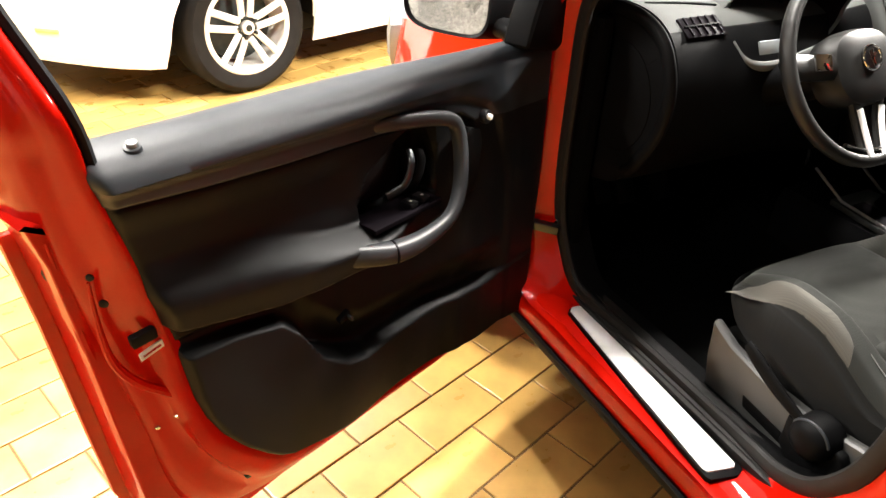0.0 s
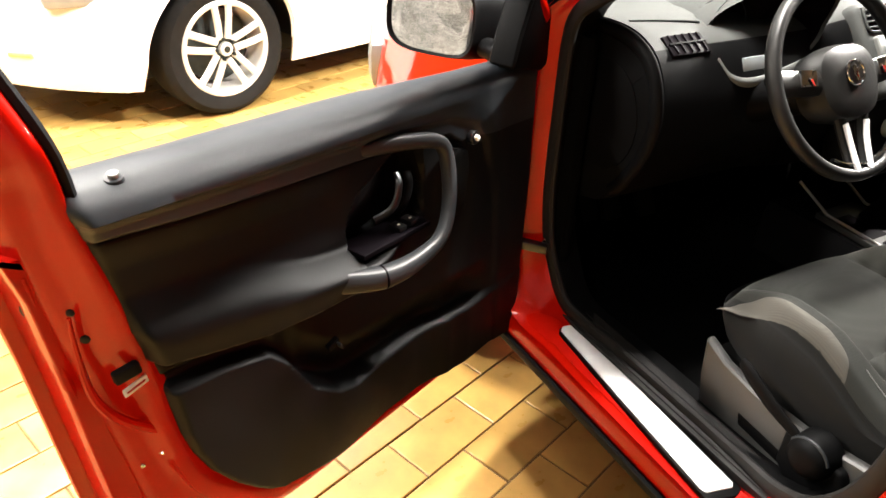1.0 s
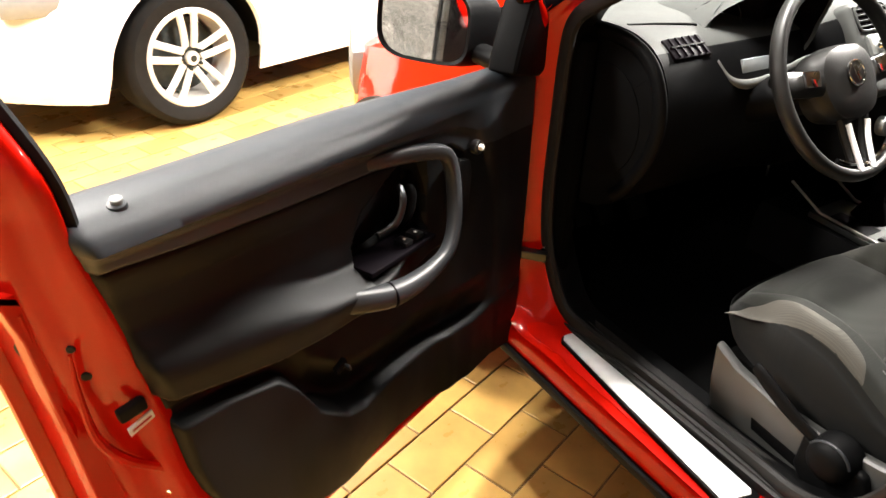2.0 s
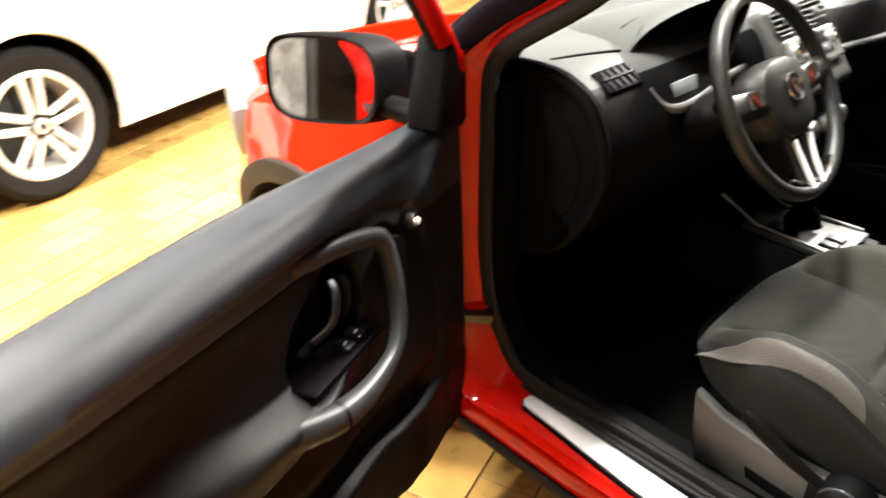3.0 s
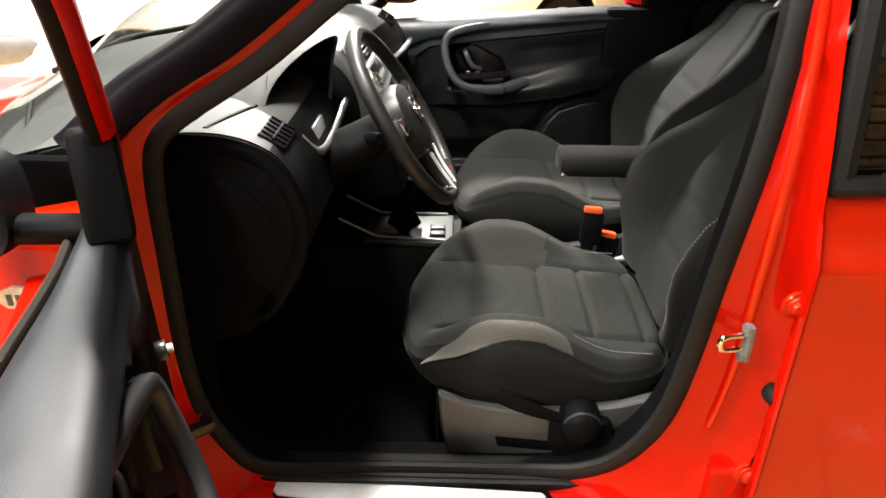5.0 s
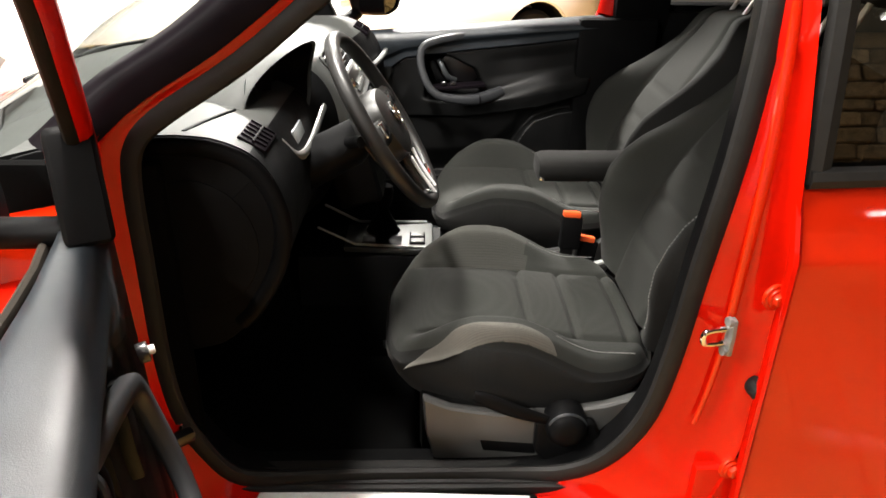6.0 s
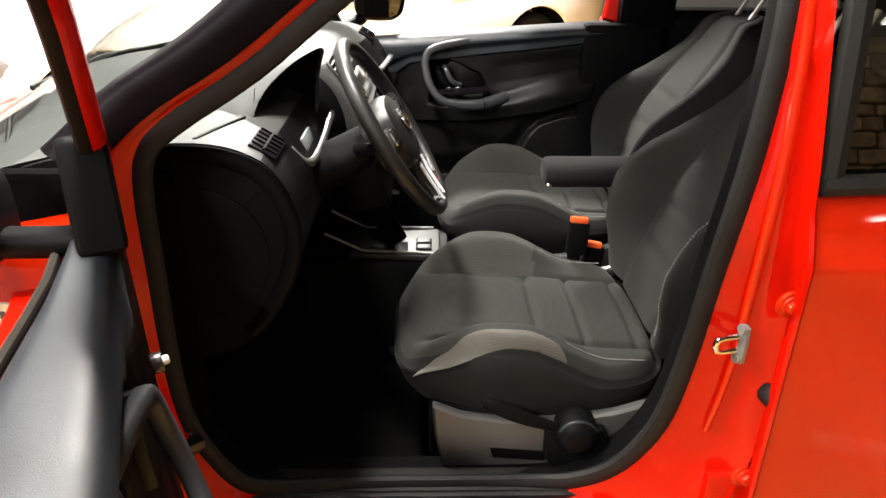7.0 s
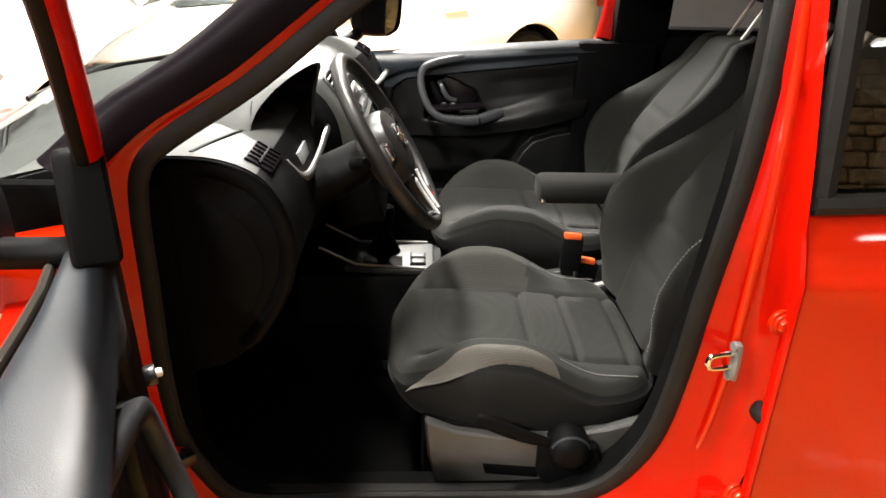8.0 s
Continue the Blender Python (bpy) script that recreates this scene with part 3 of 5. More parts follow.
striker()
part("pillar_foot", rbox((-0.772, -0.945, 0.425), (0.022, 0.11, 0.20), 0.008), RED, red_car)
for y, z in ((-0.950, 0.858), (-0.946, 0.529)):
    hinge = part("hinge_washer", disc((-0.784, y, z), (1, 0.25, 0), 0.021, 0.008, 28, 0.003), RED_GLOSS, red_car, "red painted hinge washer")
    part("bolt_flange", disc((-0.789, y - 0.001, z), (1, 0.25, 0), 0.0155, 0.006, 24, 0.002), RED_GLOSS, hinge)
    part("bolt", disc((-0.794, y - 0.002, z), (1, 0.25, 0), 0.0115, 0.012, 6, 0.0025), RED_GLOSS, hinge)
part("grommet", disc((-0.781, -0.962, 0.69), (1, 0.2, 0), 0.018, 0.03, 16, 0.006), RUBBER, red_car, "grey rubber cable grommet")
part("door_check", rbox((-0.745, 0.005, 0.545), (0.11, 0.022, 0.022), 0.006, (0, 0, -50)), BLACK_GLOSS, red_car, "black door check strap")
part("check_bolt", disc((-0.70, -0.012, 0.552), (-0.5, -1, 0), 0.008, 0.012, 8, 0.002), CHROME, red_car)

# black pillar cover, windscreen, roof
edge = [Vector(p) for p in [(-0.760, 0.050, 1.052), (-0.723, -0.027, 1.111), (-0.699, -0.154, 1.187), (-0.678, -0.272, 1.277), (-0.645, -0.408, 1.379), (-0.599, -0.626, 1.503)]]
edge = [p + Vector((0.0, 0.006, 0.008)) * ramp(p.z, 1.06, 1.14) for p in smooth_path(edge, 4)]
def glass_edge(p):
    k = (p.z - 1.05) / 0.46
    return p + Vector((0.028, 0.068, 0.024)) - Vector((0.0, 0.012, 0.0)) * (1 - k)
rows = [[p + Vector((0.004, -0.006, -0.008)) for p in edge]]
rows += [[p.lerp(glass_edge(p), f) + Vector((-0.016, 0.004, 0.010)) * math.sin(math.pi * f) for p in edge] for f in (0, 0.2, 0.4, 0.6, 0.8, 1.0)]
part("pillar_cover", loft(rows, False, False), COVER, red_car, "glossy black windscreen pillar cover")
left = [glass_edge(p) for p in edge]
screen = []
for p in [left[0] + Vector((0.01, 0.15, -0.085))] + left:
    k = (p.z - 1.05) / 0.46
    bow = 0.21 * (1 - k) + 0.12 * k
    screen.append([Vector((p.x + (-2 * p.x) * j / 16, p.y + bow * (1 - (2 * j / 16 - 1) ** 2), p.z + 0.03 * k * (1 - (2 * j / 16 - 1) ** 2))) for j in range(17)])
wind = part("windscreen", loft(screen, False, False), GLASS, red_car, "clear curved windscreen")
wind.visible_shadow = False
part("pillar_cover", loft([[Vector((-p.x, p.y, p.z)) for p in r] for r in rows], False, False), COVER, red_car)
for sgn in (-1, 1):
    path = [Vector((sgn * abs(p.x) * 0.985 - sgn * 0.02, p.y - 0.03, p.z - 0.02)) for p in left]
    part("pillar_trim", tube(path, 0.035, 0.028, 10), HEADLINER if sgn > 0 else PLASTIC, red_car)
roof_rows = []
for y, z, w in ((-0.52, 1.525, 0.575), (-0.62, 1.545, 0.585), (-0.95, 1.575, 0.60), (-1.4, 1.58, 0.60), (-1.9, 1.56, 0.59), (-2.3, 1.49, 0.57)):
    roof_rows.append([(w * (2 * j / 14 - 1), y, z - 0.045 * abs(2 * j / 14 - 1) ** 3) for j in range(15)])
part("roof", loft(roof_rows, False, False), RED_GLOSS, red_car)
part("headliner", loft([[(x * 0.99, y, z - 0.03) for x, y, z in r] for r in roof_rows], False, False), HEADLINER, red_car, "pale grey headliner")

# front wing with the round wheel opening
def wing_x(y, z):
    k = (z - 0.30) / 0.56
    plan = interp(y, [(0.0, 0.0), (0.55, 0.0), (0.80, 0.03), (1.0, 0.10), (1.15, 0.22), (1.28, 0.45)])
    flare = 0.014 * math.exp(-((math.hypot(y - AXLE[0], z - AXLE[1]) - 0.40) / 0.06) ** 2)
    return -0.795 - flare + plan + 0.10 * max(0.0, k - 0.62) ** 1.6 * 2.2 + 0.03 * max(0, 0.4 - k)


def wing_top(y):
    return interp(y, [(0.05, 0.960), (0.3, 0.902), (0.6, 0.848), (0.9, 0.788), (1.1, 0.722), (1.28, 0.632)])


def wing(sgn):
    one = bmesh.new()
    ar = 0.385
    st = sorted({0.085 + 1.195 * i / 40 for i in range(41)} | {AXLE[0] + s * ar * math.cos(q * math.pi / 28) for s in (-1, 1) for q in range(15)})
    grid = []
    for y in st:
        d = abs(y - AXLE[0])
        lo = 0.30
        if d < ar:
            lo = max(lo, AXLE[1] + math.sqrt(max(ar * ar - d * d, 0)))
        hi = wing_top(y)
        col = [one.verts.new((-sgn * wing_x(y, lo + (hi - lo) * j / 12), y, lo + (hi - lo) * j / 12)) for j in range(13)]
        x = wing_x(y, hi)
        col.append(one.verts.new((-sgn * (x + 0.06), y, hi + 0.018)))
        col.append(one.verts.new((-sgn * (x + 0.10), y, hi + 0.024)))
        grid.append(col)
    for a, b in zip(grid, grid[1:]):
        for j in range(14):
            one.faces.new((a[j], b[j], b[j + 1], a[j + 1]))
    return part("front_wing", one, RED_GLOSS, red_car, "glossy red front wing")


for sgn in (1, -1):
    wing(sgn)
    arc = [(AXLE[0] + 0.40 * math.cos(a), AXLE[1] + 0.40 * math.sin(a)) for a in (math.pi * (q / 24 * 1.10 - 0.05) for q in range(25))]
    band = []
    for d, out in ((-0.03, 0.0), (-0.028, 0.016), (0.0, 0.022), (0.028, 0.016), (0.03, 0.0)):
        band.append([(-sgn * (wing_x(y, z) - out), AXLE[0] + (y - AXLE[0]) * (1 + d / 0.40), AXLE[1] + (z - AXLE[1]) * (1 + d / 0.40)) for y, z in arc])
    part("arch_cladding", loft(band, False, False), CLADDING, red_car, "dark plastic wheel arch cladding")
    liner = [[(-sgn * (wing_x(y, z) + d), AXLE[0] + (y - AXLE[0]) * 0.93, AXLE[1] + (z - AXLE[1]) * 0.93) for y, z in arc] for d in (0.0, 0.1, 0.26)]
    part("wheel_liner", loft(liner, False, False), BLACK_RUBBER, red_car)
    for y in (AXLE[0], AXLE[0] - 2.6):
        wheel("wheel", red_car, pose(sgn * 0.70, y, AXLE[1], 0, 0, 0 if sgn > 0 else 180), 0.312, 0.2, 7)

# bonnet, cowl, nose
def bonnet_fn(s, t):
    y = 0.35 + 0.93 * t
    w = -wing_x(y, wing_top(y)) - 0.09
    a = 2 * s - 1
    back = 0.19 * (1 - a * a) * (1 - t)
    return (a * w, y + back, wing_top(y) + 0.022 + 0.008 * (1 - a ** 4))


part("bonnet", sheet(bonnet_fn, 28, 20, 0.012), RED_GLOSS, red_car, "glossy red bonnet")
def cowl_fn(s, t):
    a = 2 * s - 1
    bow = 0.25 * (1 - a * a)
    return (a * 0.66, 0.14 + bow * (0.9 - 0.2 * t) + 0.18 * t, 0.950 + 0.02 * (1 - a * a) + 0.012 * math.sin(math.pi * t))


part("cowl", sheet(cowl_fn, 24, 6, 0.008), RUBBER, red_car, "black plastic windscreen cowl")
part("wiper", tube([(-0.55, 0.27, 0.985), (-0.3, 0.385, 1.005), (0.0, 0.435, 1.012), (0.15, 0.435, 1.012)], 0.005, 0.008, 8), BLACK_RUBBER, red_car, "black wiper arm")
part("wiper", tube([(-0.05, 0.47, 0.995), (0.25, 0.43, 1.008), (0.5, 0.32, 1.0)], 0.005, 0.008, 8), BLACK_RUBBER, red_car)
def nose_fn(s, t):
    a = 2 * s - 1
    z = 0.25 + 0.52 * t
    return (a * 0.56, 1.22 + 0.16 * (1 - a * a) + 0.03 * math.sin(math.pi * t), z)


part("front_bumper", sheet(nose_fn, 24, 10, 0.02), RED_GLOSS, red_car)
for sgn in (1, -1):
    part("head_lamp", rbox((sgn * 0.655, 0.98, 0.735), (0.10, 0.34, 0.16), 0.045, (8, 0, 26 * sgn)), SILVER, red_car, "clear silver headlamp")
em = part("wing_emblem", slab([(0.150, 0.838), (0.195, 0.836), (0.208, 0.848), (0.200, 0.866), (0.182, 0.874), (0.158, 0.872), (0.142, 0.862), (0.141, 0.846)], -0.803, -0.797, "x", 0.002), STICKER, red_car, "small cream emblem plate")
for k in range(3):
    part("emblem_bar", rbox((-0.8035, 0.160 + 0.014 * k, 0.852), (0.003, 0.008, 0.018), 0.001), BAR, em)

# rear door with its frame and glass
def shoulder(z):
    """The crease along the rear door's side: upright below, leaning in towards the belt above."""
    return 0.004 * ramp(z, 0.925, 0.937) + 0.052 * max(0.0, (z - 0.931) / 0.124) ** 1.15


def rear_fn(s, t):
    y = -0.962 - 1.0 * s
    z = 0.30 + (1.040 + 0.02 * s - 0.30) * t
    x = -0.800 + 0.02 * max(0, 0.42 - z) * 2 + shoulder(z) - 0.004 * math.sin(math.pi * t)
    return (x, y, z)


rear_door = part("rear_door", sheet(rear_fn, 12, 90, 0.03), RED_GLOSS, red_car, "closed red rear door")
hem = [(-0.797 + shoulder(z), -0.957, z) for z in [0.30 + 0.75 * q / 30 for q in range(31)]]
part("door_edge", tube(hem, 0.007, 0.012, 8, (1, 0, 0)), RED, rear_door)
post = [(-0.764, -0.975, 1.030), (-0.745, -0.972, 1.20), (-0.711, -0.975, 1.36), (-0.652, -0.99, 1.50)]
part("window_frame", tube(smooth_path(post, 4), 0.020, 0.016, 8, (1, 0, 0)), RUBBER, rear_door, "dark grey window frame")
part("belt_strip", tube([(-0.770, -0.962, 1.038), (-0.766, -1.4, 1.052), (-0.764, -1.95, 1.064)], 0.014, 0.016, 8), RUBBER, rear_door, "dark grey belt strip")
part("rear_glass", loft([[(-0.752, -0.96, 1.05), (-0.745, -1.95, 1.07)], [(-0.715, -0.955, 1.28), (-0.70, -1.95, 1.30)], [(-0.63, -0.98, 1.51), (-0.62, -1.95, 1.50)]], False, False), DARK_GLASS, rear_door, "dark tinted rear window glass")
def quarter_fn(s, t):
    return (-0.795 + 0.02 * s, -1.962 - 0.75 * s, 0.45 + 0.62 * t)


part("rear_quarter", sheet(quarter_fn, 6, 6, 0.02), RED_GLOSS, red_car)
part("tailgate", sheet(lambda s, t: ((2 * s - 1) * 0.74, -2.72 + 0.05 * (1 - (2 * s - 1) ** 2) * -1, 0.35 + 0.72 * t), 8, 6, 0.02), RED_GLOSS, red_car)

# ---------------------------------------------------------------- doors: x from hinge to latch, y into the cabin, z up
# the padded upper edge turns under along FOLD; SEAM is the groove below it, which turns down in front of the grab handle
FOLD = [(0.09, 0.30), (0.13, 0.70), (0.172, 0.865), (0.209, 0.907), (0.277, 0.936), (0.47, 0.966), (0.61, 0.980), (0.80, 0.997), (0.95, 1.012)]
SEAM = [(0.228, 0.70), (0.237, 0.850), (0.246, 0.885), (0.284, 0.910), (0.395, 0.924), (0.504, 0.938), (0.674, 0.955), (0.808, 0.971), (0.914, 0.988)]
ARM_TOP = [(0.40, 0.768), (0.506, 0.772), (0.643, 0.792), (0.797, 0.818), (0.90, 0.834)]
ARM_LOW = [(0.40, 0.715), (0.505, 0.724), (0.723, 0.752), (0.803, 0.772), (0.90, 0.800)]
ARM_OUT = [(0.33, 0.0), (0.42, 0.020), (0.48, 0.040), (0.53, 0.048), (0.60, 0.043), (0.70, 0.030), (0.80, 0.019), (0.90, 0.010), (0.95, 0.007)]
POCKET = [(0.0, 0.495), (0.15, 0.50), (0.44, 0.511), (0.53, 0.522), (0.58, 0.545), (0.643, 0.60), (0.686, 0.677), (0.717, 0.712), (0.796, 0.738), (0.884, 0.752)]
FOOT = [(0.0, 0.300), (0.13, 0.336), (0.28, 0.345), (0.47, 0.366), (0.60, 0.379), (0.70, 0.402)]
BACK = [(0.40, 0.700), (0.425, 0.735), (0.452, 0.760), (0.50, 0.797), (0.555, 0.829), (0.61, 0.851), (0.658, 0.862), (0.741, 0.871), (0.817, 0.885), (0.912, 0.904), (1.01, 0.924), (1.08, 0.940)]


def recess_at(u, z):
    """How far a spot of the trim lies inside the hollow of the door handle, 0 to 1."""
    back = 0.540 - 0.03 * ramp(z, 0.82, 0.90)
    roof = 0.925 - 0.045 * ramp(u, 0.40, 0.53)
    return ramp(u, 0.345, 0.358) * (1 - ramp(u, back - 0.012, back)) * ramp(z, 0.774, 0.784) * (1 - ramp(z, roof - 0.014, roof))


def panel_depth(u, z, top, edge):
    fold, seam = interp(u, FOLD), interp(u, SEAM)
    n = 0.006 * math.sin(math.pi * min(max((z - fold) / max(top - fold, 0.02), 0), 1))
    n -= 0.007 * ramp(fold - z, -0.008, 0.010) * max(ramp(u, 0.19, 0.25), ramp(z, 0.78, 0.88))
    front = max(ramp(u, 0.25, 0.31), ramp(z, 0.74, 0.84)) * ramp(u, 0.226, 0.240)
    below = ramp(seam - z, -0.0010, 0.0030) * front
    n -= 0.008 * below + 0.0035 * math.exp(-((seam - z - 0.001) / 0.003) ** 2) * front
    a_top, a_low, amp = interp(u, ARM_TOP), interp(u, ARM_LOW), interp(u, ARM_OUT)
    # the middle field: a shallow hollow that swells into the armrest
    n -= 0.008 * ramp(z, a_top + 0.035, a_top + 0.07) * (1 - ramp(z, seam - 0.05, seam - 0.01)) * ramp(u, 0.52, 0.60)
    swell = 0.030 + 0.034 * ramp(u, 0.55, 0.80)
    under = ramp(z, a_low - 0.004, a_low + 0.006)
    slope = 1 - 0.25 * (1 - ramp(z, a_low, a_top))
    n += amp * slope * (1 - ramp(z, a_top - 0.004, a_top + swell)) * under
    n += 0.010 * ramp(u, 0.56, 0.70) * (1 - ramp(z, a_top + 0.01, a_top + 0.045)) * under
    n -= 0.042 * recess_at(u, z)
    # the lower board, then the map pocket standing out again
    n -= 0.010 * (1 - under) * ramp(u, 0.25, 0.35)
    lip = interp(u, POCKET)
    board = lip + 0.022 - 0.006 * ramp(u, 0.75, 0.88)
    n -= 0.004 * ramp(board - z, -0.001, 0.003) * ramp(u, 0.66, 0.72)
    k = ramp(lip - z, -0.004, 0.011)
    n += k * (0.024 - 0.016 * ramp(lip - z, 0.02, 0.34)) * (0.10 + 0.90 * ramp(u, 0.42, 0.62))
    n -= 0.034 * (1 - k) * ramp(lip + 0.10 - z, 0.0, 0.09) * (1 - ramp(u, 0.60, 0.72)) * ramp(u, 0.10, 0.2)
    n -= 0.028 * (1 - ramp(edge, 0.0, 0.007))
    n -= 0.03 * (1 - ramp(u, -0.03, 0.0))
    return n


PAD = [(0.0, 0.0), (-0.004, 0.010), (-0.012, 0.019), (-0.024, 0.026), (-0.040, 0.030), (-0.060, 0.031), (-0.085, 0.029), (-0.105, 0.025), (-0.112, 0.018), (-0.114, 0.005)]


def soft_line(u):
    """Height at which the hard lower trim meets the soft upper pad."""
    return interp(u, SEAM) if u > 0.246 else 0.885 - 0.1 * (0.246 - u)


def door_panel(parent, sgn=1, name="door_panel"):
    """The moulded inner trim of a door, with its broad padded top."""
    nu, nv = 170, 250

    def face(s, t):
        z0 = interp(s * 0.70, FOOT)
        z1 = 0.948 + 0.064 * s
        zm = soft_line(-0.03 + s * 0.951)
        z = z0 + (zm - z0) * t / 0.82 if t < 0.82 else zm + (z1 - zm) * (t - 0.82) / 0.18
        u = -0.03 + s * (interp(z, BACK) + 0.038)
        edge = min((1 - s) * 0.95, t * (z1 - z0))
        return u, panel_depth(u, z, z1 + 0.03, edge), z

    grid = []
    for i in range(nu + 1):
        s = i / nu
        col = [face(s, j / nv) for j in range(nv + 1)]
        u, n, z = col[-1]
        end = ramp((1 - s) * 0.95, 0.0, 0.008)
        for dn, dz in PAD[1:]:
            dn *= 0.58 + 0.42 * ramp(u, 0.0, 0.55)
            col.append((u + 0.15 * dz * s, n + dn + (0.028 * (1 - end) * min(1, -dn / 0.03)), z + dz * (0.55 + 0.45 * end)))
        grid.append([(u, sgn * n, z) for u, n, z in col])
    one = loft(grid, False, False)
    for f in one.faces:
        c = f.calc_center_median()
        # black faces: the bezel's plastic, plus the hollow's shade put into colour
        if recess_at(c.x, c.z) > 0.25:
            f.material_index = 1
        elif c.z < soft_line(c.x):
            f.material_index = 2
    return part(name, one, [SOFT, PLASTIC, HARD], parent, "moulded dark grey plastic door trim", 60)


def grab(parent, sgn=1, rise=0.0):
    path = [(0.530, -0.030, 0.956), (0.490, -0.012, 0.952), (0.43, 0.002, 0.945), (0.385, 0.012, 0.937), (0.352, 0.018, 0.926), (0.337, 0.022, 0.908), (0.334, 0.029, 0.875), (0.345, 0.041, 0.830),
            (0.366, 0.051, 0.793), (0.393, 0.056, 0.772), (0.43, 0.056, 0.763), (0.475, 0.052, 0.758), (0.520, 0.042, 0.758), (0.560, 0.026, 0.765), (0.600, 0.004, 0.774)]
    path = smooth_path([(u, sgn * n, z + rise) for u, n, z in path], 5)
    # a flattened bar with a soft ridge, thickening where it runs into the armrest
    rings = []
    for i, p in enumerate(path):
        t = (path[min(i + 1, len(path) - 1)] - path[max(i - 1, 0)]).normalized()
        side = t.cross(Vector((0, sgn, 0))).normalized()
        nor = side.cross(t).normalized()
        f = i / (len(path) - 1)
        a, b = 0.0125 + 0.006 * ramp(f, 0.65, 0.9), 0.0115 + 0.006 * ramp(f, 0.65, 0.9)
        ring_ = []
        for q in range(16):
            c, d = math.cos(2 * math.pi * q / 16), math.sin(2 * math.pi * q / 16)
            ring_.append(p + side * (a * math.copysign(abs(c) ** 0.7, c)) + nor * (b * math.copysign(abs(d) ** 0.7, d)))
        rings.append(ring_)
    part("grab_handle", loft(rings), TRIM_DARK, parent, "satin grey grab handle", 50)
    part("handle_seam", disc((0.521, sgn * 0.042, 0.758 + rise), (1, -0.35 * sgn, 0.02), 0.0205, 0.0025, 24, 0.0005), COVER, parent)
    # inner release: bezel, lever and floor of the recess
    part("handle_bezel", slab([(u, z + rise) for u, z in ((0.405, 0.797), (0.505, 0.792), (0.522, 0.806), (0.520, 0.845), (0.500, 0.872), (0.42, 0.882), (0.400, 0.862))], *sorted((sgn * -0.058, sgn * -0.050)), "y", 0.002), BLACK_GLOSS, parent)
    lever = smooth_path([(u, sgn * n, z + rise) for u, n, z in ((0.394, -0.034, 0.868), (0.402, -0.022, 0.856), (0.412, -0.018, 0.835), (0.426, -0.022, 0.815), (0.452, -0.034, 0.803))], 5)
    part("release_lever", tube(lever, 0.0085, 0.005, 10, (0, sgn, 0)), SILVER_DARK, parent, "dark satin release lever")
    lever = smooth_path([(u, sgn * n, z + rise) for u, n, z in ((0.372, -0.030, 0.866), (0.378, -0.020, 0.846), (0.392, -0.018, 0.818), (0.408, -0.028, 0.796))], 5)
    part("lever_frame", tube(lever, 0.011, 0.004, 10, (0, sgn, 0)), PLASTIC, parent)
    part("switch_panel", slab([(u, z + rise) for u, z in ((0.375, 0.781), (0.545, 0.792), (0.545, 0.802), (0.375, 0.791))], *sorted((sgn * -0.030, sgn * 0.026)), "y", 0.003), COVER, parent, "black window switch panel")
    for u in (0.410, 0.440):
        sw = part("window_switch", rbox((u, sgn * 0.006, 0.800 + rise), (0.020, 0.026, 0.010), 0.004), BLACK_GLOSS, parent)
        part("switch_mark", rbox((u, sgn * 0.008, 0.8055 + rise), (0.005, 0.004, 0.001), 0.0003), LABEL, sw)


TRIM_DARK = mat("satin_grey_handle", (0.020, 0.021, 0.023), spec=0.34, rough=0.42, vary=0.08, scale=30)
SILVER_DARK = mat("dark_satin_metal", (0.07, 0.075, 0.08), rough=0.35, metal=0.6, vary=0.08)

# driver's door, swung open about its hinges
DOOR = pose(-0.767, -0.006, 0, 0, 0, 206.2)
shell_line = [(-0.02, 0.30), (0.10, 0.285), (0.50, 0.285), (0.80, 0.292), (0.880, 0.315), (0.925, 0.365), (0.945, 0.44), (0.954, 0.577), (0.967, 0.786), (0.977, 0.905),
              (0.990, 0.998), (0.998, 1.055), (0.94, 1.056), (0.50, 1.030), (0.0, 1.000), (-0.02, 0.9)]
door = part("driver_door", slab([(u, min(z, 0.90 + 0.066 * u)) for u, z in shell_line], -0.150, -0.085, "y", 0.010, 3), RED, red_car, "red driver's door standing wide open")
door.matrix_basis = DOOR
# the camera's starting eye, in door coordinates
EYE_IN_DOOR = Vector((1.24, 0.675, 1.389))
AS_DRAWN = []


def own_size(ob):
    """Keep a part of the door where it is when the rest is pushed from the eye."""
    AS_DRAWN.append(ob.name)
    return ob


def pushed_from_eye(p):
    """Moves p away from the camera's starting eye, most at latch and belt, to fit its views."""
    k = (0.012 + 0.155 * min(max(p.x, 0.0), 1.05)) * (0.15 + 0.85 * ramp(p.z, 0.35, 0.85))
    return EYE_IN_DOOR + (p - EYE_IN_DOOR) * (1 + k)


skin_line = [(-0.05, 0.30), (0.10, 0.280), (0.80, 0.285), (0.90, 0.31), (0.945, 0.365), (0.963, 0.44), (0.972, 0.577), (0.984, 0.786), (0.992, 0.88), (0.996, 0.93), (0.5, 0.90), (-0.05, 0.86)]
part("outer_skin", slab(skin_line, -0.168, -0.154, "y", 0.005, 2), RED_GLOSS, door, "glossy red outer door skin")
door_panel(door)
grab(door)
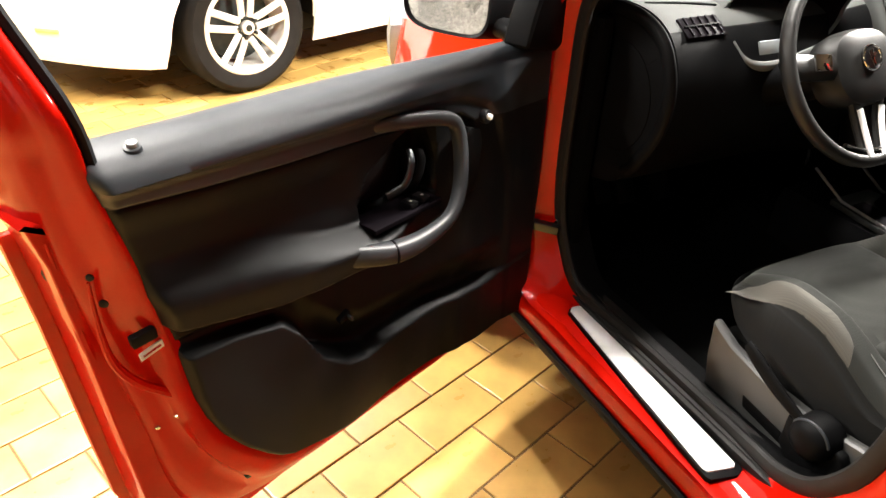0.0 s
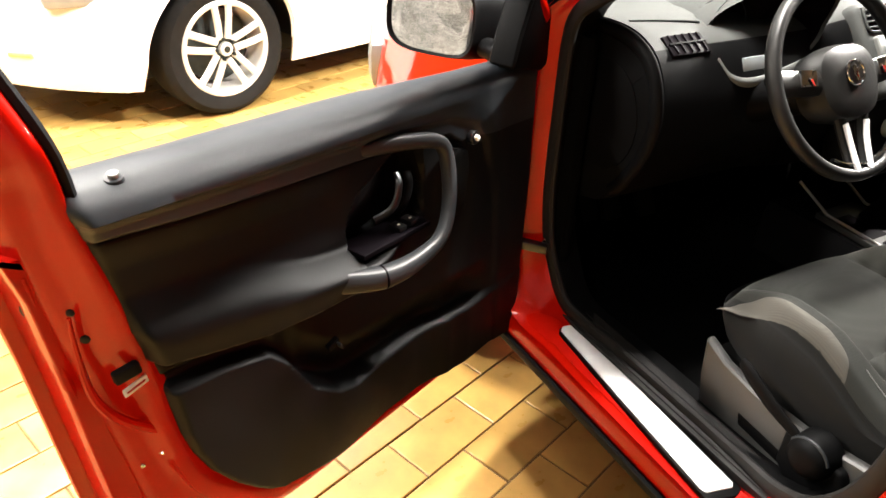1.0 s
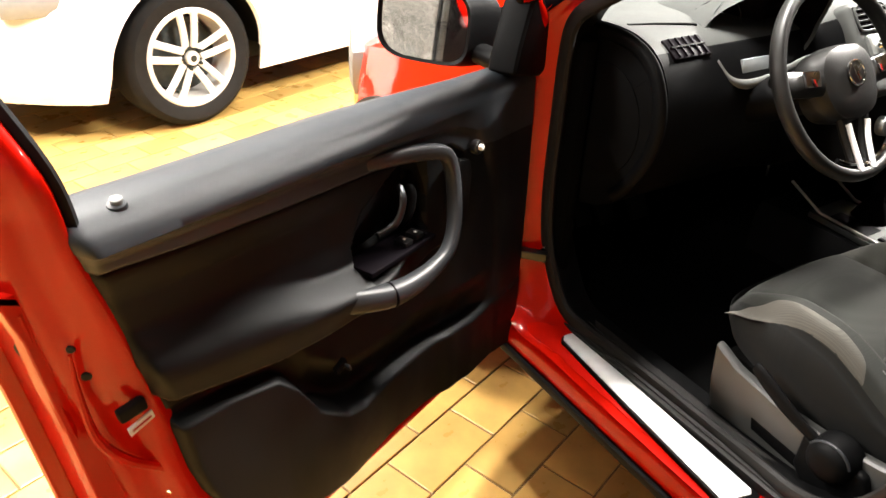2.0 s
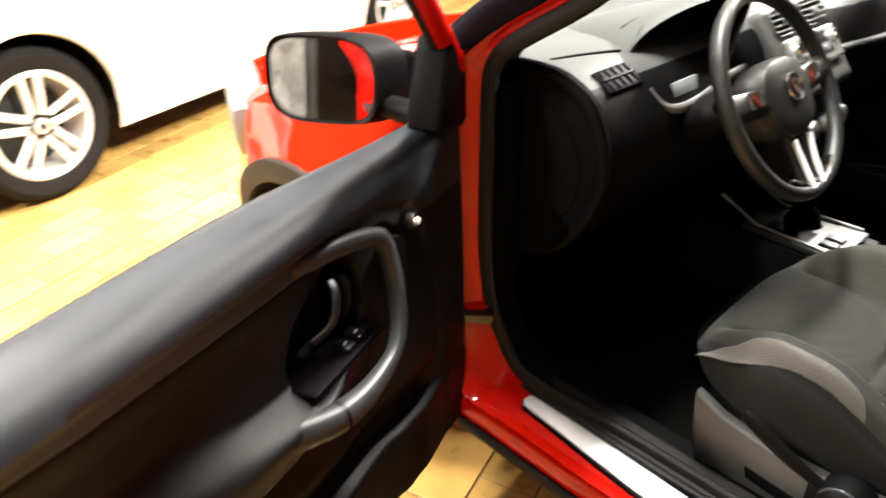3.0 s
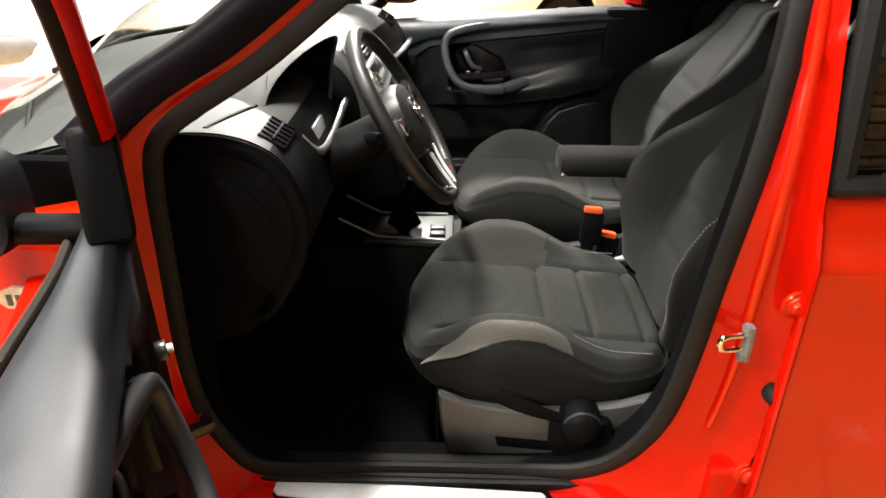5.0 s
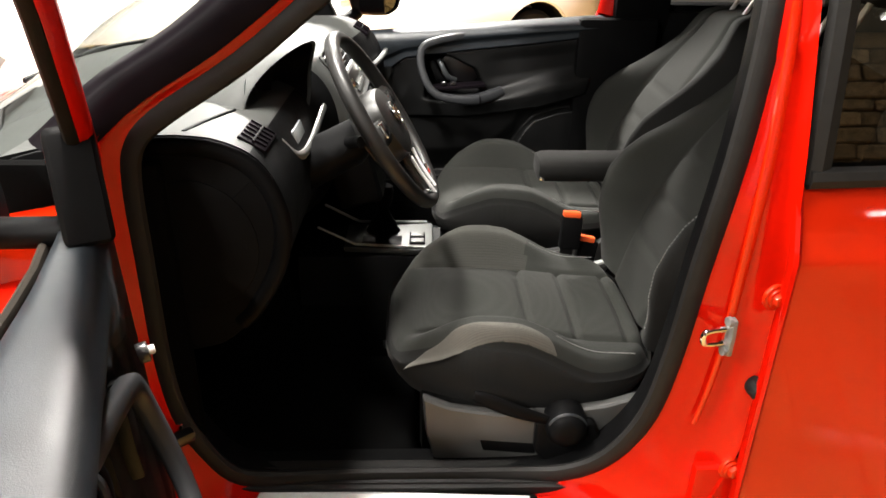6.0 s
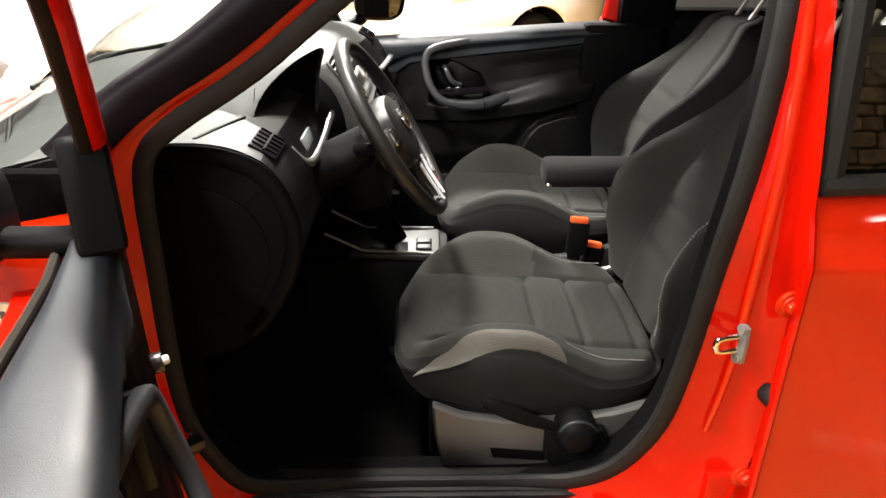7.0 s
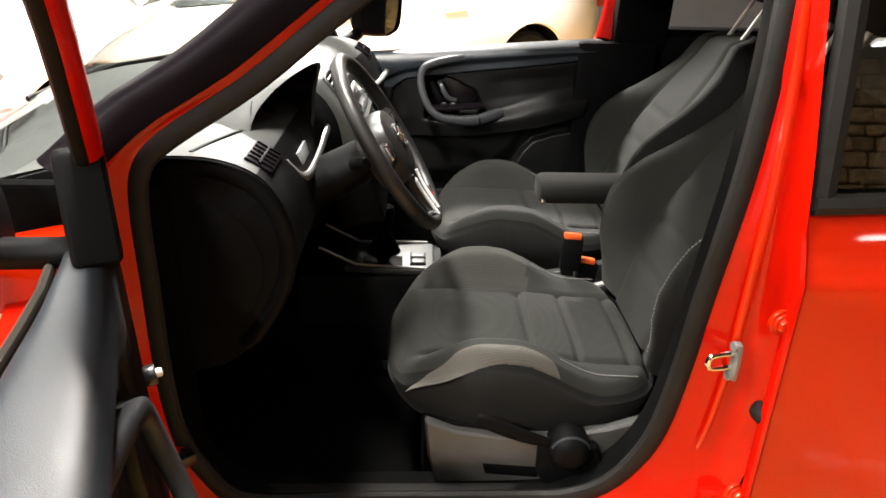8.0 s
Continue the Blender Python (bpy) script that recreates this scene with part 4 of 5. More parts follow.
# painted metal rim round the trim: from under the panel's edge out over the latch face
RIM_IN = [(0.80, 1.50), (0.93, 1.47), (0.985, 1.40), (0.978, 1.30), (0.958, 1.21), (0.945, 1.14), (0.932, 1.068), (0.926, 1.01), (0.904, 0.912), (0.885, 0.817), (0.871, 0.741), (0.862, 0.658), (0.829, 0.555), (0.760, 0.452), (0.70, 0.402), (0.60, 0.379), (0.47, 0.366), (0.28, 0.345), (0.10, 0.33)]
RIM_OUT = [(0.80, 1.56), (0.98, 1.54), (1.050, 1.44), (1.046, 1.31), (1.032, 1.21), (1.018, 1.14), (1.004, 1.068), (0.992, 1.00), (0.978, 0.905), (0.968, 0.80), (0.961, 0.70), (0.955, 0.60), (0.948, 0.47), (0.935, 0.39), (0.885, 0.318), (0.78, 0.290), (0.55, 0.285), (0.30, 0.285), (0.10, 0.285)]
rim_in, rim_out = smooth_path([(u, 0, z) for u, z in RIM_IN], 5), smooth_path([(u, 0, z) for u, z in RIM_OUT], 5)
rows = []
for f, n in ((-0.55, -0.050), (-0.2, -0.034), (0.05, -0.026), (0.16, -0.026), (0.27, -0.034), (0.34, -0.050), (0.46, -0.062), (0.58, -0.066), (0.68, -0.078), (0.80, -0.102), (0.86, -0.118), (0.93, -0.128), (1.0, -0.150)):
    rows.append([a.lerp(b, max(f, -0.03 - 0.52 * (1 - ramp(a.z, 0.96, 1.02)))) + Vector((0.010 * math.sin(9 * a.z) * (1 if 0.3 < f < 0.9 and a.z < 1.06 else 0), n - 0.065 * ramp(a.z, 1.08, 1.22) - (0.012 * math.exp(-((a.z - 0.78) / 0.05) ** 2) + 0.008 * math.sin(14 * a.z) if 0.3 < f < 0.9 and a.z < 1.06 else 0), 0)) for a, b in zip(rim_in, rim_out)])


def rim_at(k, z):
    """The spot on row k of the rim at height z on the latch side, with its outward way."""
    row = rows[k]
    q = min(range(1, len(row) // 2 + 12), key=lambda i: abs(row[i].z - z))
    out = (rows[min(k + 1, len(rows) - 1)][q] - rows[k - 1][q]).cross(row[q + 1] - row[q - 1]).normalized()
    return row[q], out if out.x + out.y > 0 else -out


part("door_rim", loft(rows, False, False), RED, door, "glossy red painted door edge", 50)
# raised stampings of the latch face
part("post_seal", tube([p + Vector((-0.008, -0.045 - 0.065 * ramp(p.z, 1.08, 1.22), 0)) for p in rim_in if p.z > 1.03], 0.008, 0.018, 8, (0, 1, 0)), BLACK_RUBBER, door, "black window channel")
part("latch_slot", rbox((0.916, -0.029, 0.797), (0.034, 0.012, 0.018), 0.004, (0, 6, -8)), BLACK_RUBBER, door, "black latch slot")
lab = part("data_label", rbox((0.910, -0.0275, 0.772), (0.034, 0.003, 0.012), 0.001, (0, 8, 0)), LABEL, door, "white paper label")
part("label_bar", rbox((0.910, -0.0257, 0.772), (0.026, 0.001, 0.003), 0.0003, (0, 8, 0)), TAIL_RED, lab)
# stamped ridges of the pressed steel
for pts in ([(0.953, -0.050, 0.891), (0.955, -0.052, 0.833), (0.950, -0.054, 0.765), (0.928, -0.050, 0.715), (0.890, -0.044, 0.672), (0.855, -0.042, 0.624), (0.815, -0.042, 0.533), (0.767, -0.042, 0.433)],
            [(0.972, -0.085, 0.94), (0.966, -0.090, 0.86), (0.962, -0.088, 0.79), (0.955, -0.086, 0.72), (0.950, -0.086, 0.62)]):
    part("stamped_ridge", tube(smooth_path(pts, 5), 0.007, 0.0055, 8, (0, 1, 0), taper=lambda f: 0.3 + 0.7 * math.sin(math.pi * min(max(f, 0.02), 0.98))), RED, door)
for k, z, r in ((9, 0.893, 0.013), (6, 0.848, 0.006), (6, 0.884, 0.005)):
    spot, way = rim_at(k, z)
    part("rubber_plug", disc(spot, way, r, 0.006, 16, 0.002), RUBBER, door, "grey rubber plug")
part("rubber_plug", disc((0.790, -0.046, 0.412), (0, 1, -0.3), 0.010, 0.012, 16, 0.003), RUBBER, door)
for k, z in ((10, 0.562), (7, 0.537), (7, 0.489), (5, 0.506)):
    spot, way = rim_at(k, z)
    part("bolt_head", disc(spot, way, 0.004, 0.006, 8, 0.001), CHROME, door)
def belt_n(u):
    return 0.002 - 0.114 * (0.58 + 0.42 * ramp(u, 0.0, 0.55))


part("belt_seal", tube([(u, belt_n(u) - 0.003, 0.948 + 0.066 * u) for u in (0.0, 0.1, 0.2, 0.3, 0.4, 0.5, 0.6, 0.75, 0.93)], 0.004, 0.008, 8), BLACK_RUBBER, door, "black window belt seal")
part("outer_belt", tube([(u, belt_n(u) - 0.017, 0.950 + 0.064 * u) for u in (-0.02, 0.1, 0.2, 0.3, 0.4, 0.5, 0.6, 0.75, 0.96)], 0.011, 0.007, 8, (0, 1, 0)), CLADDING, door, "grey belt moulding")
pin = part("lock_pin", disc((0.872, -0.036, 1.036), (0.1, 0.15, 1), 0.0105, 0.010, 20, 0.003), SOFT, door, "round grey lock button")
part("pin_top", disc((0.872, -0.035, 1.0425), (0.1, 0.15, 1), 0.0065, 0.008, 16, 0.002), SILVER, pin)
knob = own_size(part("mirror_knob", disc((0.213, -0.004, 0.883), (0, 1, 0.1), 0.013, 0.014, 18, 0.003), BLACK_GLOSS, door, "black mirror adjuster"))
part("knob_cap", disc((0.214, 0.005, 0.885), (0, 1, 0.1), 0.0058, 0.010, 16, 0.003), LABEL, knob, "pale adjuster cap")
part("speaker_trim", slab([(0.245, 0.745), (0.282, 0.745), (0.292, 0.80), (0.288, 0.862), (0.270, 0.880), (0.236, 0.868), (0.228, 0.838), (0.234, 0.78)], -0.014, 0.004, "y", 0.005), HARD, door, "dark handle end trim")
hook = part("card_hook", rbox((0.590, -0.010, 0.642), (0.026, 0.010, 0.012), 0.003, (0, 20, 0)), PLASTIC, door)
part("hook_tip", rbox((0.583, 0.000, 0.640), (0.004, 0.010, 0.012), 0.001, (0, 20, 0)), TRIM_DARK, hook)

# window frame of the door: slanting front bar, black corner, rear post
bar = smooth_path([(-0.035, -0.020, 1.050), (-0.008, -0.021, 1.08), (0.052, -0.025, 1.15), (0.139, -0.031, 1.25), (0.182, -0.035, 1.30), (0.29, -0.045, 1.395), (0.46, -0.06, 1.475), (0.75, -0.07, 1.50)], 5)
own_size(part("frame_bar", tube(bar, 0.021, 0.019, 12, (0, 1, 0)), RED, door, "red window frame bar"))
own_size(part("frame_seal", tube([p + Vector((0.014, -0.008, -0.010)) for p in bar], 0.007, 0.010, 8, (0, 1, 0)), BLACK_RUBBER, door, "black window channel"))
corner = [(0.086, 0.975), (0.066, 1.03), (0.036, 1.092), (0.020, 1.118), (-0.020, 1.10), (-0.060, 1.05), (-0.088, 1.00), (-0.094, 0.965), (-0.03, 0.945)]
own_size(part("mirror_corner", slab(corner, -0.066, -0.004, "y", 0.014, 3), PLASTIC, door, "black plastic mirror corner"))

# wing mirror
def mirror(parent, m, sgn=1):
    hold = part("wing_mirror", bmesh.new(), PLASTIC, parent, "black wing mirror housing")
    hold.matrix_basis = m
    def ring_at(u, k, dy=0.0):
        pts = []
        for q in range(32):
            a = 2 * math.pi * q / 32
            c, s = math.cos(a), math.sin(a)
            e = 0.55
            y = sgn * (0.106 * k) * abs(c) ** e * (1 if c > 0 else -1)
            z = 0.079 * k * abs(s) ** e * (1 if s > 0 else -1) - 0.008 * c
            pts.append((u, y + sgn * dy, z))
        return pts
    shell = [ring_at(0.0, 0.90), ring_at(0.006, 0.97), ring_at(-0.004, 1.0), ring_at(-0.03, 1.02, 0.018), ring_at(-0.065, 1.0, 0.040), ring_at(-0.10, 0.80, 0.05), ring_at(-0.118, 0.5, 0.05), ring_at(-0.124, 0.15, 0.05)]
    part("shell", loft(shell, True, False), PLASTIC, hold, "black grained mirror shell")
    g = bmesh.new()
    g.faces.new([g.verts.new((-0.002, y, z)) for _, y, z in ring_at(0, 0.905)])
    bmesh.ops.solidify(g, geom=g.faces[:], thickness=0.004)
    part("mirror_pane", g, MIRROR, hold, "clear mirror glass", 0)
    return hold


hold = own_size(mirror(door, pose(0.0, -0.262, 1.016, 0, -9, 11)))
own_size(part("mirror_arm", tube(smooth_path([(-0.05, -0.17, 0.965), (-0.03, -0.10, 0.960), (-0.01, -0.05, 0.960)], 4), 0.024, 0.022, 12, (0, 0, 1)), PLASTIC, door, "black mirror foot"))

# shape the door to the camera's later views
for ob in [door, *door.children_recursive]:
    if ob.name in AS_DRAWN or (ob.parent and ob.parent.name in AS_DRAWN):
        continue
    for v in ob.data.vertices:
        v.co = pushed_from_eye(v.co)
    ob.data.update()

# ---------------------------------------------------------------- cabin
def cabin():
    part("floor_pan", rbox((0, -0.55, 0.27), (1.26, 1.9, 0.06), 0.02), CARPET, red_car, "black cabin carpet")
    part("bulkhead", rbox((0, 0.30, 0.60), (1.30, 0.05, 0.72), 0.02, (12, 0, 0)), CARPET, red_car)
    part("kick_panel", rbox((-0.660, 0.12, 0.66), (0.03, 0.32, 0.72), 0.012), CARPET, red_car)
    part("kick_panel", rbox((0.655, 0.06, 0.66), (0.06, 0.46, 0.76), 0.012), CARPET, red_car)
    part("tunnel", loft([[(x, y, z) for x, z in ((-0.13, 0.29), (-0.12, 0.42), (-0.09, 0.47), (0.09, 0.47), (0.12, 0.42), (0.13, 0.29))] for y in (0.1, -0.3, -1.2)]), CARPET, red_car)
    part("rear_bench", rbox((0, -1.55, 0.55), (1.2, 0.5, 0.2), 0.06, seg=3), FABRIC_SIDE, red_car, "dark rear bench")
    part("rear_backrest", rbox((0, -1.86, 0.86), (1.2, 0.16, 0.62), 0.06, (-16, 0, 0), 3), FABRIC_SIDE, red_car)
    for k, x in enumerate((-0.46, -0.40, -0.30)):
        pedal = part("pedal", rbox((x, 0.14 - 0.02 * k, 0.52), (0.055, 0.02, 0.09), 0.006, (-30, 0, 0)), BLACK_RUBBER, red_car)
        part("pedal_arm", tube([(x, 0.15, 0.55), (x, 0.24, 0.66)], 0.008, 0.008, 8), DARK_METAL, pedal)
    part("hood_lever", rbox((-0.605, 0.035, 0.565), (0.02, 0.05, 0.03), 0.008), BLACK_GLOSS, red_car, "glossy black release lever")


cabin()

# dashboard
DASH_SEC = [(0.30, 0.990), (0.16, 1.026), (0.05, 1.042), (-0.02, 1.048), (-0.085, 1.047), (-0.135, 1.035), (-0.175, 1.010), (-0.203, 0.965), (-0.216, 0.912), (-0.212, 0.862), (-0.198, 0.815), (-0.170, 0.762), (-0.125, 0.705), (-0.03, 0.66), (0.30, 0.64)]
DASH_LINE = [(p.y, p.z) for p in smooth_path([(0, y, z) for y, z in DASH_SEC], 3)]


def far_shear(x):
    """Shears the passenger's half of the dashboard into the cabin to fit the camera's view."""
    return 0.085 * ramp(x, -0.1, 0.62)


def dashboard():
    one = bmesh.new()
    rows = []
    for i in range(61):
        x = -0.62 + 1.24 * i / 60
        c = math.exp(-((x - 0.01) / 0.17) ** 4)
        row = []
        for y, z in DASH_LINE:
            bow = 0.10 * (1 - (x / 0.62) ** 2) * ramp(y, 0.0, 0.25)
            k = ramp(z, 0.80, 0.98)
            swell = (1 - ramp(y, -0.05, 0.12)) * (0.045 * c + far_shear(x))
            row.append(one.verts.new((x, y + bow - swell, z + 0.034 * c * k)))
        rows.append(row)
    n = len(DASH_LINE)
    for a, b in zip(rows, rows[1:]):
        for k in range(n):
            face = one.faces.new((a[k], a[(k + 1) % n], b[(k + 1) % n], b[k]))
            # black below the top: the lower face's shade put into colour
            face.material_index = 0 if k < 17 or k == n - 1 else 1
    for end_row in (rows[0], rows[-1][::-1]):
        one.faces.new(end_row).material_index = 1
    top = part("dashboard", one, [DASH, PLASTIC], red_car, "grey moulded dashboard with shade coloured into its lower half")
    end = DASH_LINE
    arc = [Vector((-0.628, y * 0.94 - 0.002, 0.86 + (z - 0.86) * 0.92)) for y, z in DASH_LINE if y < 0.03 and z > 0.70]
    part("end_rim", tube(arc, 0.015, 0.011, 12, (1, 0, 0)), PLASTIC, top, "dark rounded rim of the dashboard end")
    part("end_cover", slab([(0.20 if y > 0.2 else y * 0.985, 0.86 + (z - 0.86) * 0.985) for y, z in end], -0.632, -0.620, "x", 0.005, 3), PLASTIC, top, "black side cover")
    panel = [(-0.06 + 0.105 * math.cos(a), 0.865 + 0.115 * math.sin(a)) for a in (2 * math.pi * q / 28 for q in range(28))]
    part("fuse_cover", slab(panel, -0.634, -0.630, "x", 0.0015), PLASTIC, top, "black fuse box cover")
    for x in (-0.515, 0.53):
        x -= 0.025 if x < 0 else -0.025
        v = part("side_vent", rbox((x, -0.158 - far_shear(x), 1.021), (0.098, 0.012, 0.050), 0.005, (-58, 0, 0)), COVER, top, "black air vent")
        for k in range(5):
            part("slat", rbox((x - 0.036 + 0.018 * k, -0.161 - far_shear(x), 1.0265), (0.003, 0.006, 0.044), 0.001, (-58, 0, 0)), COVER, v)
        part("vent_bar", rbox((x, -0.161 - far_shear(x), 1.0275), (0.090, 0.005, 0.004), 0.001, (-58, 0, 0)), PLASTIC, v)
    part("demister_slot", tube([(-0.600, -0.060, 1.0485), (-0.55, -0.075, 1.0485), (-0.49, -0.095, 1.047), (-0.46, -0.105, 1.045)], 0.004, 0.0025, 8), PLASTIC, top, "dark demister slot")
    # hooded instruments: an egg-shaped hood with a black well
    CX, CZ, HX, HZ = -0.326, 1.036, 0.128, 0.092

    def oval(k, y, lift=0.0):
        return [(CX + HX * k * math.cos(a) + 0.055 * max(math.sin(a), 0.0) * k, y + (0.040 * (1 - math.cos(a)) * ramp(-y, 0.03, 0.12)) - 0.020 - (0.050 if math.sin(a) > 0 else 0.010) * math.sin(a) ** 2, CZ + lift + HZ * k * math.sin(a)) for a in (2 * math.pi * q / 40 for q in range(40))]
    hood = [oval(0.60, 0.14, -0.035), oval(0.82, 0.05, -0.022), oval(0.95, -0.06, -0.008), oval(1.0, -0.14), oval(1.005, -0.172), oval(0.985, -0.178), oval(0.955, -0.172)]
    part("cluster_hood", loft(hood, True, False), DASH, top, "grey hood over the instruments")
    well = [oval(0.958, -0.171), oval(0.93, -0.150), oval(0.86, -0.11), oval(0.6, -0.100), oval(0.1, -0.098)]
    back = part("cluster_face", loft(well, True, False), COVER, top, "black instrument well")
    for x in (-0.392, -0.258):
        part("gauge_ring", tube([(x + 0.046 * math.cos(a), -0.120 + 0.046 * math.sin(a) * 0.1, 1.040 + 0.046 * math.sin(a)) for a in (2 * math.pi * q / 28 for q in range(28))], 0.0012, 0.0012, 6, (0, -1, 0), True), DARK_METAL, back)
    part("display", rbox((-0.375, -0.196, 0.978), (0.080, 0.006, 0.030), 0.002, (-14, 0, 0)), SCREEN, back, "small grey trip display")
    lipc = smooth_path([(-0.478, -0.180, 0.992), (-0.455, -0.198, 0.962), (-0.415, -0.208, 0.948), (-0.36, -0.214, 0.950), (-0.30, -0.220, 0.966), (-0.25, -0.222, 0.978), (-0.20, -0.222, 0.980)], 5)
    part("cluster_lip", tube(lipc, 0.006, 0.010, 10), SILVER, top, "satin grey trim strip")
    strip = [(x, -0.219 - 0.001 * i - far_shear(x), 0.946) for i, x in enumerate((0.15, 0.25, 0.35, 0.45, 0.55, 0.615))]
    part("glovebox_strip", tube(smooth_path(strip, 3), 0.009, 0.007, 10), DASH, top, "grey strip above the glovebox")
    # centre face with twin vents and the radio, leaning well forward
    lean = -38
    sn, cs = math.sin(radians(-lean)), math.cos(radians(-lean))

    def at(x, up, out):
        return (x, -0.222 + sn * up - cs * out, 1.045 + cs * up + sn * out)

    stack = part("centre_face", rbox(at(0.0, -0.062, -0.050), (0.262, 0.100, 0.205), 0.022, (lean, 0, 0), 4), DASH, top, "grey centre face")
    for x in (-0.064, 0.064):
        v = part("vent", rbox(at(x, 0.0, -0.004), (0.106, 0.016, 0.056), 0.006, (lean, 0, 0)), COVER, stack, "black air vent")
        rim_ = [at(x + 0.053 * math.copysign(abs(math.cos(a)) ** 0.35, math.cos(a)), 0.028 * math.copysign(abs(math.sin(a)) ** 0.35, math.sin(a)), 0.003) for a in (2 * math.pi * q / 32 for q in range(32))]
        part("vent_frame", tube(rim_, 0.0028, 0.0028, 8, (0, -cs, sn), True), DASH, v)
        for k in range(4):
            part("slat", rbox(at(x, -0.018 + 0.012 * k, 0.004), (0.100, 0.008, 0.0035), 0.001, (lean + 30, 0, 0)), DASH, v)
        part("vent_wheel", rbox(at(x, 0.0, 0.008), (0.016, 0.010, 0.012), 0.003, (lean, 0, 0)), SILVER, v)
    r = part("radio", rbox(at(0.0, -0.074, 0.002), (0.214, 0.016, 0.072), 0.006, (lean, 0, 0), 3), SILVER, stack, "satin grey car radio")
    for x in (-0.084, 0.084):
        part("radio_knob", disc(at(x, -0.066, 0.014), (0, -cs, sn), 0.0125, 0.016, 18, 0.004), CHROME, r)
    part("radio_display", rbox(at(0.0, -0.058, 0.010), (0.120, 0.004, 0.024), 0.002, (lean, 0, 0)), BLACK_GLOSS, r)
    for k in range(6):
        part("radio_button", rbox(at(-0.060 + 0.024 * k, -0.086, 0.011), (0.019, 0.006, 0.011), 0.002, (lean, 0, 0)), DASH, r)
    part("radio_edge", rbox(at(0.0, -0.111, 0.004), (0.205, 0.008, 0.005), 0.002, (lean, 0, 0)), CHROME, r, "bright strip under the radio")
    low = part("climate_panel", rbox((0.0, -0.262, 0.815), (0.236, 0.110, 0.200), 0.020, (-14, 0, 0), 3), PLASTIC, stack, "black climate panel")
    for k in range(3):
        part("climate_knob", disc((-0.07 + 0.07 * k, -0.328, 0.842), (0, -1, 0.25), 0.021, 0.020, 22, 0.004), SILVER, low)



dashboard()


def steering():
    """Turned about its hub: x right, y up in the wheel's plane, z to the driver."""
    m = Matrix.Translation((-0.342, -0.358, 0.993)) @ Matrix(((1, 0, 0), (0, 0.52, -0.854), (0, 0.854, 0.52))).to_4x4()
    R = 0.176
    rim = [(R * math.cos(a), R * math.sin(a), 0.0) for a in (2 * math.pi * q / 64 for q in range(64))]
    w = part("steering_wheel", tube(rim, 0.0128, 0.0142, 14, (0, 0, 1), True), LEATHER, red_car, "black leather steering wheel")
    w.matrix_basis = m
    pad = []
    for z, k in ((-0.045, 0.92), (-0.02, 1.0), (0.0, 1.0), (0.014, 0.93), (0.020, 0.75), (0.023, 0.4), (0.0235, 0.05)):
        pad.append([(0.080 * k * abs(math.cos(a)) ** 0.7 * (1 if math.cos(a) > 0 else -1), (0.066 * (1 if math.sin(a) > 0 else 1.12)) * k * abs(math.sin(a)) ** 0.8 * (1 if math.sin(a) > 0 else -1) - 0.004, z) for a in (2 * math.pi * q / 36 for q in range(36))])
    part("airbag_cover", loft(pad), LEATHER, w, "black airbag cover")
    em = part("hub_emblem", disc((0, 0.004, 0.024), (0, 0, 1), 0.024, 0.006, 32, 0.002), BLACK_GLOSS, w, "round chrome hub emblem")
    part("emblem_ring", tube([(0.0225 * math.cos(a), 0.004 + 0.0225 * math.sin(a), 0.027) for a in (2 * math.pi * q / 28 for q in range(28))], 0.002, 0.002, 8, (0, 0, 1), True), CHROME, em)
    part("emblem_bar", rbox((0, 0.004, 0.0275), (0.010, 0.030, 0.003), 0.001, (0, 0, 20)), CHROME, em)
    part("emblem_bar", rbox((0.004, 0.008, 0.0275), (0.024, 0.007, 0.003), 0.001, (0, 0, 35)), CHROME, em)
    for sgn in (-1, 1):
        sp = smooth_path([(sgn * 0.065, 0.0, 0.004), (sgn * 0.11, 0.004, -0.002), (sgn * 0.172, 0.012, 0.0)], 4)
        spk = part("spoke", tube(sp, 0.012, 0.024, 10, (0, 1, 0)), LEATHER, w)
        part("spoke_insert", rbox((sgn * 0.105, 0.010, 0.011), (0.042, 0.030, 0.008), 0.004, (0, 0, 6 * sgn)), CHROME, spk, "chromed spoke insert")
        sp = smooth_path([(sgn * 0.034, -0.060, 0.002), (sgn * 0.024, -0.11, -0.002), (sgn * 0.018, -0.170, 0.0)], 4)
        spk = part("spoke", tube(sp, 0.012, 0.010, 10, (0, 0, 1)), LEATHER, w)
        # pale aluminium puts the chrome's shine into colour
        part("spoke_insert", tube([p + Vector((0, 0, 0.010)) for p in sp[2:]], 0.0075, 0.004, 8, (0, 0, 1)), ALU, spk, "pale satin spoke insert standing in for shining chrome")
    part("rim_insert", tube([((R - 0.018) * math.sin(a), -(R - 0.018) * math.cos(a), 0.006) for a in (-0.5 + q / 16 for q in range(17))], 0.004, 0.005, 8, (0, 0, 1)), CHROME, w, "chromed rim insert")
    col = part("column_shroud", loft([[(-0.342 + k * 0.056 * math.cos(a), y, z + k * 0.050 * math.sin(a)) for a in (2 * math.pi * q / 20 for q in range(20))] for y, z, k in ((-0.325, 0.965, 0.80), (-0.315, 0.960, 0.95), (-0.25, 0.925, 1.0), (-0.16, 0.880, 1.05))]), PLASTIC, red_car, "dark steering column shroud")
    part("stalk", tube(smooth_path([(-0.39, -0.29, 0.965), (-0.45, -0.31, 0.985), (-0.50, -0.325, 1.0)], 4), 0.008, 0.011, 10), PLASTIC, col)
    part("stalk", tube(smooth_path([(-0.28, -0.29, 0.965), (-0.22, -0.31, 0.985), (-0.17, -0.325, 1.0)], 4), 0.008, 0.011, 10), PLASTIC, col)
